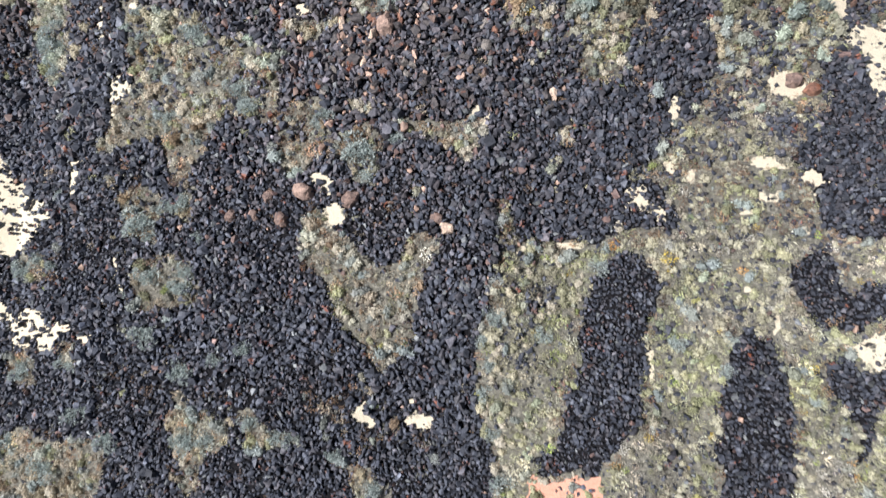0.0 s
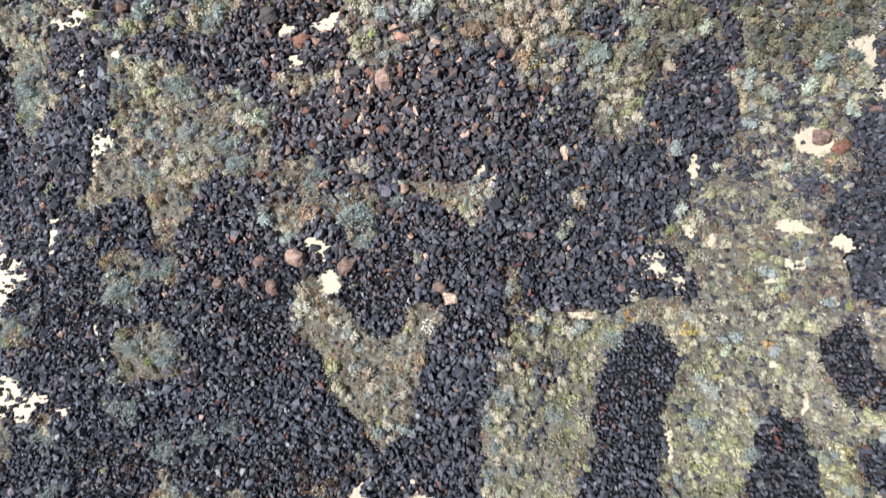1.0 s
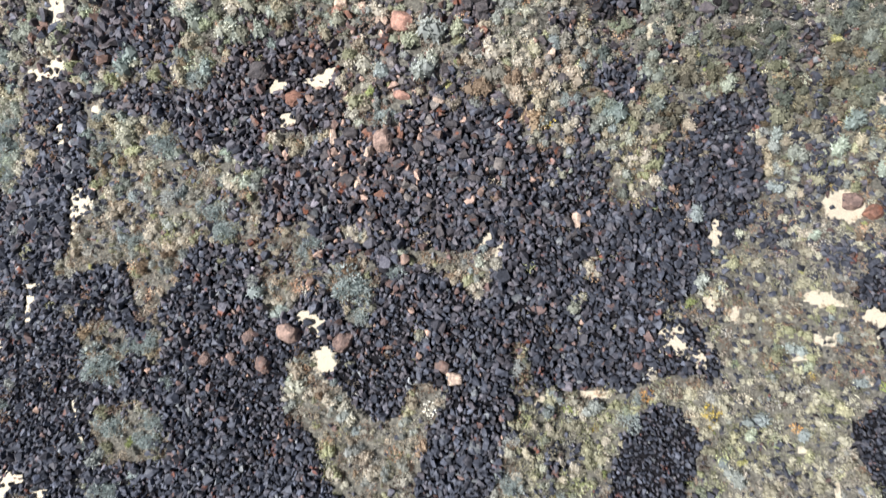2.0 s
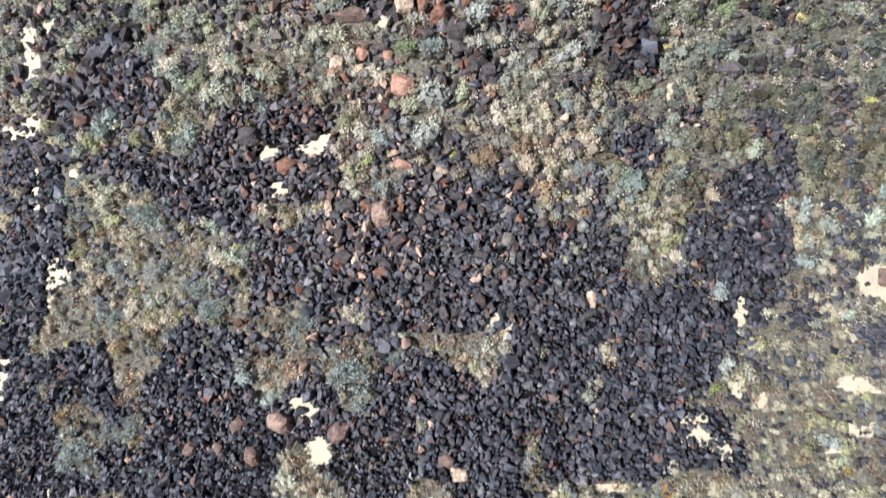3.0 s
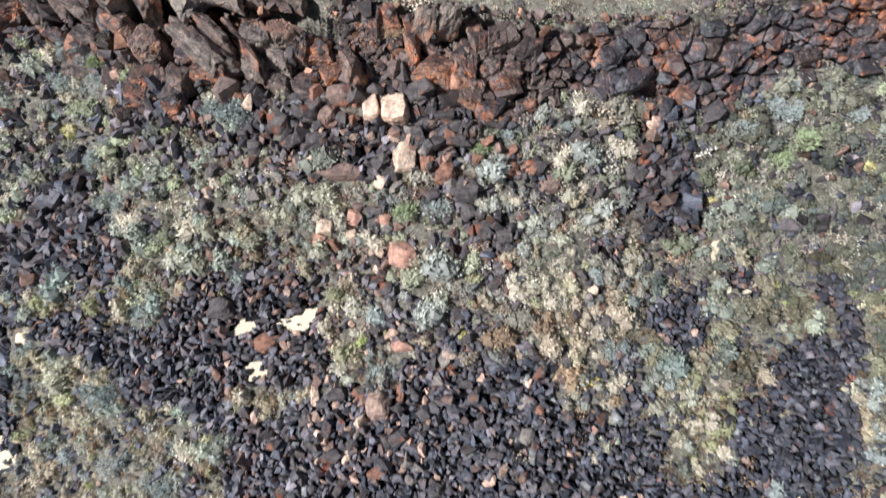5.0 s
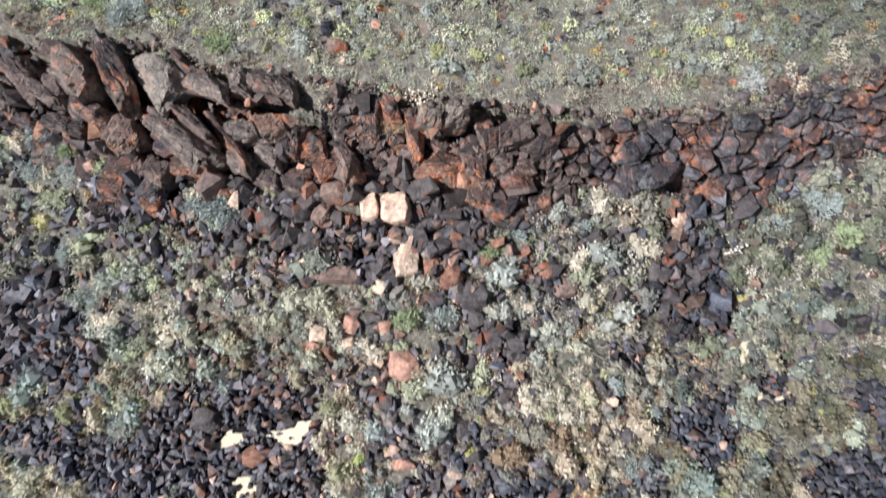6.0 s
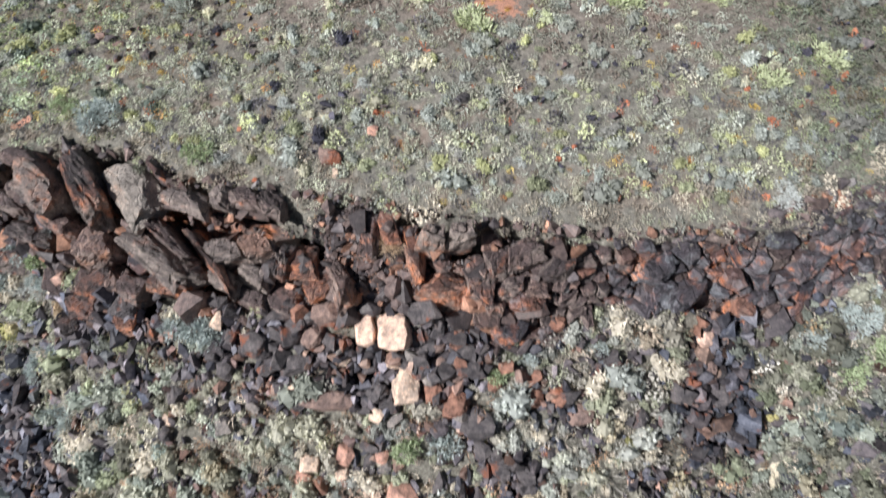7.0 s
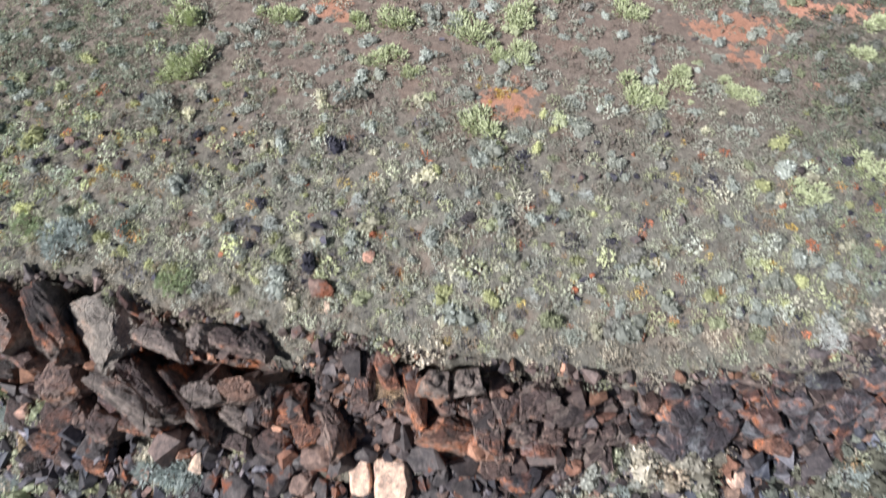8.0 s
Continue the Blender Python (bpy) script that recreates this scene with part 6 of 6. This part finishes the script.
def mesa_growth():
    x, y = spread_points(-17, 16, 27, 38.8, 0.184)
    inland = y - lip(x)
    red = sampled(RUDDY, x, y, 0.12)
    thin = np.clip(1.9 - inland / 4.5, 0.4, 1.8)
    lush = np.clip((np.abs(x + 0.8) - 5 + 7 * fbm(x * 0.35, y * 0.35, 77)) / 3.5, 0, 1)
    chance = (thin + 0.45 * lush) * (0.85 + 1.2 * fbm(x * 0.9, y * 0.9, 81)) * np.clip(1.3 - red * 1.6, 0.05, 1)
    keep = (rng.uniform(0, 1, x.size) < chance) & (inland > -0.3 + 0.4 * rng.uniform(0, 1, x.size) ** 2 + 1.0 * fbm(x * 1.1, y * 0.3, 15, 3)) & free_of(x, y, 0.7)
    x, y, inland, lush = x[keep], y[keep], inland[keep], lush[keep]
    n = len(x)
    far = palette(n, [6, 4, 2, 2, 0.7], [(0.38, 0.38, 0.33), (0.46, 0.48, 0.42), (0.28, 0.24, 0.21), (0.50, 0.52, 0.38), (0.52, 0.52, 0.47)], 0.15)
    near = palette(n, [6, 4, 2, 4, 3.4, 1], [(0.55, 0.575, 0.465), (0.60, 0.63, 0.42), (0.72, 0.71, 0.60), (0.56, 0.59, 0.54), (0.15, 0.145, 0.17), (0.34, 0.26, 0.20)], 0.2)
    tint = np.where((rng.uniform(0, 1, n) < np.clip(1.3 - inland / 4, 0, 1))[:, None], near, far)
    tint *= 1 - lush[:, None] * np.array([0.10, 0.02, 0.10])
    tint *= (np.interp(x, [5, 8.5], [1.0, 0.47]) * np.where(inland < 3, np.interp(x, [-5, -2.5], [1.13, 1.0]), np.interp(x, [-7, -4], [0.86, 1.0])))[:, None]  # tint lower to the east; in the west higher near the lip, lower inland
    gay = (rng.uniform(0, 1, n) < 0.07) & (inland < 4.5)
    tint[gay] = palette(int(gay.sum()), [3, 2, 2], [(0.72, 0.58, 0.24), (0.55, 0.2, 0.11), (0.64, 0.38, 0.16)])
    size = 0.13 * np.clip(rng.lognormal(0, 0.35, n), 0.5, 2.0)
    size[gay] *= 0.7
    brink = (inland < 0.6 + 2 * fbm(x * 0.8, y * 0.8, 141)) & (rng.uniform(0, 1, n) < 0.7)  # dead twigs and litter along the lip
    tint[brink] = palette(int(brink.sum()), [3, 3, 2], [(0.46, 0.425, 0.36), (0.31, 0.27, 0.23), (0.58, 0.53, 0.45)])
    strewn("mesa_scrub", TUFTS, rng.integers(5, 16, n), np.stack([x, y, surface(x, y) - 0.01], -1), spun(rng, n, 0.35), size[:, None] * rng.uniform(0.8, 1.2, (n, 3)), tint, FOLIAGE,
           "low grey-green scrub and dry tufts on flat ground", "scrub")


slope_growth()
mesa_growth()


def slope_tufts():
    """Rounded grey-green bushlets among the dry grass."""
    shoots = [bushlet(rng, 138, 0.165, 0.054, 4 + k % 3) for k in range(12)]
    x, y = spread_points(-23.5, 22.5, 0.5, 28.5, 0.3)
    rock, sand = patchy_rock(x, y), sampled(SANDY, x, y, 0.17)
    keep = (rng.uniform(0, 1, x.size) < np.clip(1.0 - rock * 1.1, 0, 1) * (np.interp(y, [14, 20], [0.8, 0.9]) + 1.2 * fbm(x * 0.6, y * 0.6, 121))) & (sand < 0.3) & (y < foot(x)) & free_of(x, y, 0.8)
    x, y = x[keep], y[keep]
    n = len(x)
    tint = palette(n, [4, 4, 5.5, 2.2, 1.2], [(0.46, 0.495, 0.465), (0.52, 0.515, 0.44), (0.61, 0.55, 0.44), (0.47, 0.485, 0.33), (0.36, 0.28, 0.20)], 0.2)
    warm = rng.uniform(0, 1, n) < np.clip((x + np.interp(y, [10, 15], [2.5, -1]) + 8 * fbm(x * 0.4, y * 0.4, 101)) / 3, 0, 1) * np.clip((20 - y) / 5, 0.15, 1)
    tint[warm] = palette(int(warm.sum()), [5, 4, 2], [(0.58, 0.565, 0.435), (0.69, 0.65, 0.54), (0.52, 0.54, 0.49)], 0.28)
    leafy = np.clip(0.5 + 4 * fbm(x * 0.7, y * 0.7, 191, 3), 0, 1)[:, None] * (np.interp(x, [0, 5], [0.3, 0.8]) * np.interp(y, [14, 19], [1.0, 0.35]))[:, None]
    tint *= 1 + leafy * np.array([-0.06, 0.01, -0.22]) + (1 - leafy) * np.array([0.03, -0.01, 0.02])
    cool = (y > 22.3 + 6 * fbm(x * 0.5, y * 0.5, 161)) & (rng.uniform(0, 1, n) < np.interp(y, [22, 24], [0.55, 0.9]))  # mostly sage under the crag
    tint[cool] = palette(int(cool.sum()), [4, 4, 2], [(0.50, 0.515, 0.485), (0.61, 0.58, 0.51), (0.46, 0.48, 0.37)], 0.24)
    grand = (rng.uniform(0, 1, n) < np.where(x < 1, 0.12, 0.05) * np.interp(y, [16, 20], [1, 0.6]))  # larger silvery bushes
    tint[grand] = palette(int(grand.sum()), [3, 2], [(0.40, 0.45, 0.455), (0.44, 0.47, 0.45)], 0.12)
    tint = tint * (1 + 1.2 * fbm(x * 1.1, y * 1.1, 133))[:, None]
    # east bushes below the crag darkened as painted slope shade; greener kind on west
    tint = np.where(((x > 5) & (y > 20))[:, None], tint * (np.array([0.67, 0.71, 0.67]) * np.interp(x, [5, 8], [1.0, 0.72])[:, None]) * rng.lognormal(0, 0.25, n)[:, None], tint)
    tint = np.where(((x < -3.5) & (y > 18))[:, None], tint * np.array([1.02, 1.06, 1.0]), tint)
    size = np.interp(y, [16, 20], [0.22, 0.28]) * np.clip(rng.lognormal(0, 0.45, n), 0.4, 2.0) * np.where(y < 18, np.interp(x, [2, 5], [1.0, 0.85]), 1.0)
    size[grand] *= 1.35
    fresh = rng.uniform(0, 1, n) < 0.022  # a few in new leaf
    tint[fresh] = palette(int(fresh.sum()), [3, 2], [(0.47, 0.53, 0.24), (0.60, 0.58, 0.28)], 0.15)
    size[fresh] *= 0.75
    tint = np.minimum(tint, (0.74, 0.68, 0.58))
    tint = np.where(((x > 7) & (y < 20))[:, None], np.minimum(tint * 1.04, (0.70, 0.67, 0.54)), tint)
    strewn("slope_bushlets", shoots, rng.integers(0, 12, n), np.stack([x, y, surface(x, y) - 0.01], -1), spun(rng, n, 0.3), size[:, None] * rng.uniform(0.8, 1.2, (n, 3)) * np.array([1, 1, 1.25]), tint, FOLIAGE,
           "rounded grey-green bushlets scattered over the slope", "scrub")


slope_tufts()


def mesa_tufts():
    """Grey tufts standing apart on the flat land."""
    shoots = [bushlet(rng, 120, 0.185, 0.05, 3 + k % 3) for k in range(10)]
    x, y = spread_points(-17, 16, 28, 39, 0.42)
    keep = (rng.uniform(0, 1, x.size) < 0.62 + 1.2 * fbm(x * 0.7, y * 0.7, 111)) & (y > lip(x) + 0.6) & free_of(x, y, 1.0)
    x, y = x[keep], y[keep]
    n = len(x)
    tint = palette(n, [6, 4, 2, 1], [(0.43, 0.465, 0.44), (0.37, 0.39, 0.355), (0.40, 0.43, 0.29), (0.40, 0.40, 0.38)], 0.15) * np.interp(y - lip(x), [3, 5], [1.0, 1.2])[:, None]
    dusky = (x < -5 + 5 * fbm(x * 0.5, y * 0.5, 151)) & (rng.uniform(0, 1, n) < np.interp(x, [-9, -5], [0.5, 0.15]))  # dark green clumps to the west
    tint[dusky] = palette(int(dusky.sum()), [3, 2], [(0.22, 0.27, 0.235), (0.30, 0.345, 0.29)], 0.2)
    bright = (y - lip(x) < 5.5) & (rng.uniform(0, 1, n) < 0.32)  # yellow-green and blackish clumps nearer the lip
    tint[bright] = palette(int(bright.sum()), [4, 2, 0.9], [(0.56, 0.58, 0.33), (0.70, 0.68, 0.54), (0.085, 0.085, 0.115)], 0.15)
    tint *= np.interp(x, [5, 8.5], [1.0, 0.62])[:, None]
    size = np.interp(y - lip(x), [1, 6], [0.22, 0.17]) * np.clip(rng.lognormal(0, 0.4, n), 0.4, 1.9)
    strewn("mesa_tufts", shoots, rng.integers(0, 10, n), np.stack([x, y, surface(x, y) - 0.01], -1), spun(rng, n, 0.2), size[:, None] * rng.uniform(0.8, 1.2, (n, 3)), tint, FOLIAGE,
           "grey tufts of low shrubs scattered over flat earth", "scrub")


mesa_tufts()


def mesa_stones():
    """Small dark stones in drifts behind the lip."""
    x, y = spread_points(-17, 16, 27, 37, 0.2)
    inland = y - lip(x)
    keep = (rng.uniform(0, 1, x.size) < np.clip(0.03 + 1.5 * fbm(x * 0.8, y * 0.8, 201, 3), 0, 0.5) * np.interp(inland, [0.3, 1, 3.5, 5.5], [0.3, 1, 1, 0.05]) * np.interp(x, [4, 8], [1, 2.2])) & free_of(x, y, 0.8) & (inland > 0.2)
    x, y = x[keep], y[keep]
    n = len(x)
    size = 0.15 * np.clip(rng.lognormal(0, 0.35, n), 0.5, 2.2)
    tint = palette(n, [6, 3, 1.2], [(0.06, 0.06, 0.082), (0.10, 0.088, 0.092), (0.30, 0.13, 0.08)], 0.25)
    strewn("mesa_stones", PEBBLE_KINDS, rng.integers(0, len(PEBBLE_KINDS), n), np.stack([x, y, surface(x, y) + 0.2 * size], -1), spun(rng, n), size[:, None] * rng.uniform(0.75, 1.25, (n, 3)), tint, BASALT,
           "small dark stones strewn over the flat ground", "rubble")


mesa_stones()


def outlying_growth():
    """Thin scrub and stones on the land round about."""
    tufts, rocks = [cushion(rng, 22) for _ in range(5)], [angular_stone(rng, 9) for _ in range(6)]
    for name, kinds, step, size, material, label, category in (("outer_scrub", tufts, 0.62, 0.3, FOLIAGE, "thin grey scrub on the land round about", "scrub"),
                                                                ("outer_stones", rocks, 0.62, 0.27, BASALT, "scattered basalt stones on the land round about", "rubble")):
        x, y = np.meshgrid(np.arange(-48, 48, step), np.arange(-22, 66, step))
        x, y = x.ravel() + rng.uniform(-0.5, 0.5, x.size) * step, y.ravel() + rng.uniform(-0.5, 0.5, y.size) * step
        side = np.abs(x + 0.5) - np.interp(y, [1, 20, 24, 28, 36, 41], [18.5, 22.5, 21, 16, 16, 17])
        beyond = np.maximum(np.maximum(0.5 - y, y - 38.9), side)  # metres outside the well-covered land
        drift = np.clip(0.5 + 5 * fbm(x * 0.22, y * 0.22, 211, 3) * (1 if material is FOLIAGE else -1), 0.12, 1)
        keep = (beyond > 0) & (rng.uniform(0, 1, x.size) < np.clip(1.25 - beyond / 16, 0.16, 1) * drift * np.where((y > lip(x)) & (material is BASALT), 0.1, 1)) & ((y < foot(x)) | (y > lip(x)))
        x, y = x[keep], y[keep]
        n = len(x)
        tint = palette(n, [3, 2, 2], [(0.44, 0.46, 0.40), (0.54, 0.50, 0.40), (0.38, 0.38, 0.33)]) if material is FOLIAGE else stone_tints(x, y, None)
        wide = size * np.clip(rng.lognormal(0, 0.35, n), 0.5, 2)
        strewn(name, kinds, rng.integers(0, len(kinds), n), np.stack([x, y, surface(x, y)], -1), spun(rng, n, 0.4 if material is FOLIAGE else None), wide[:, None] * rng.uniform(0.8, 1.2, (n, 3)), tint, material, label, category)


outlying_growth()
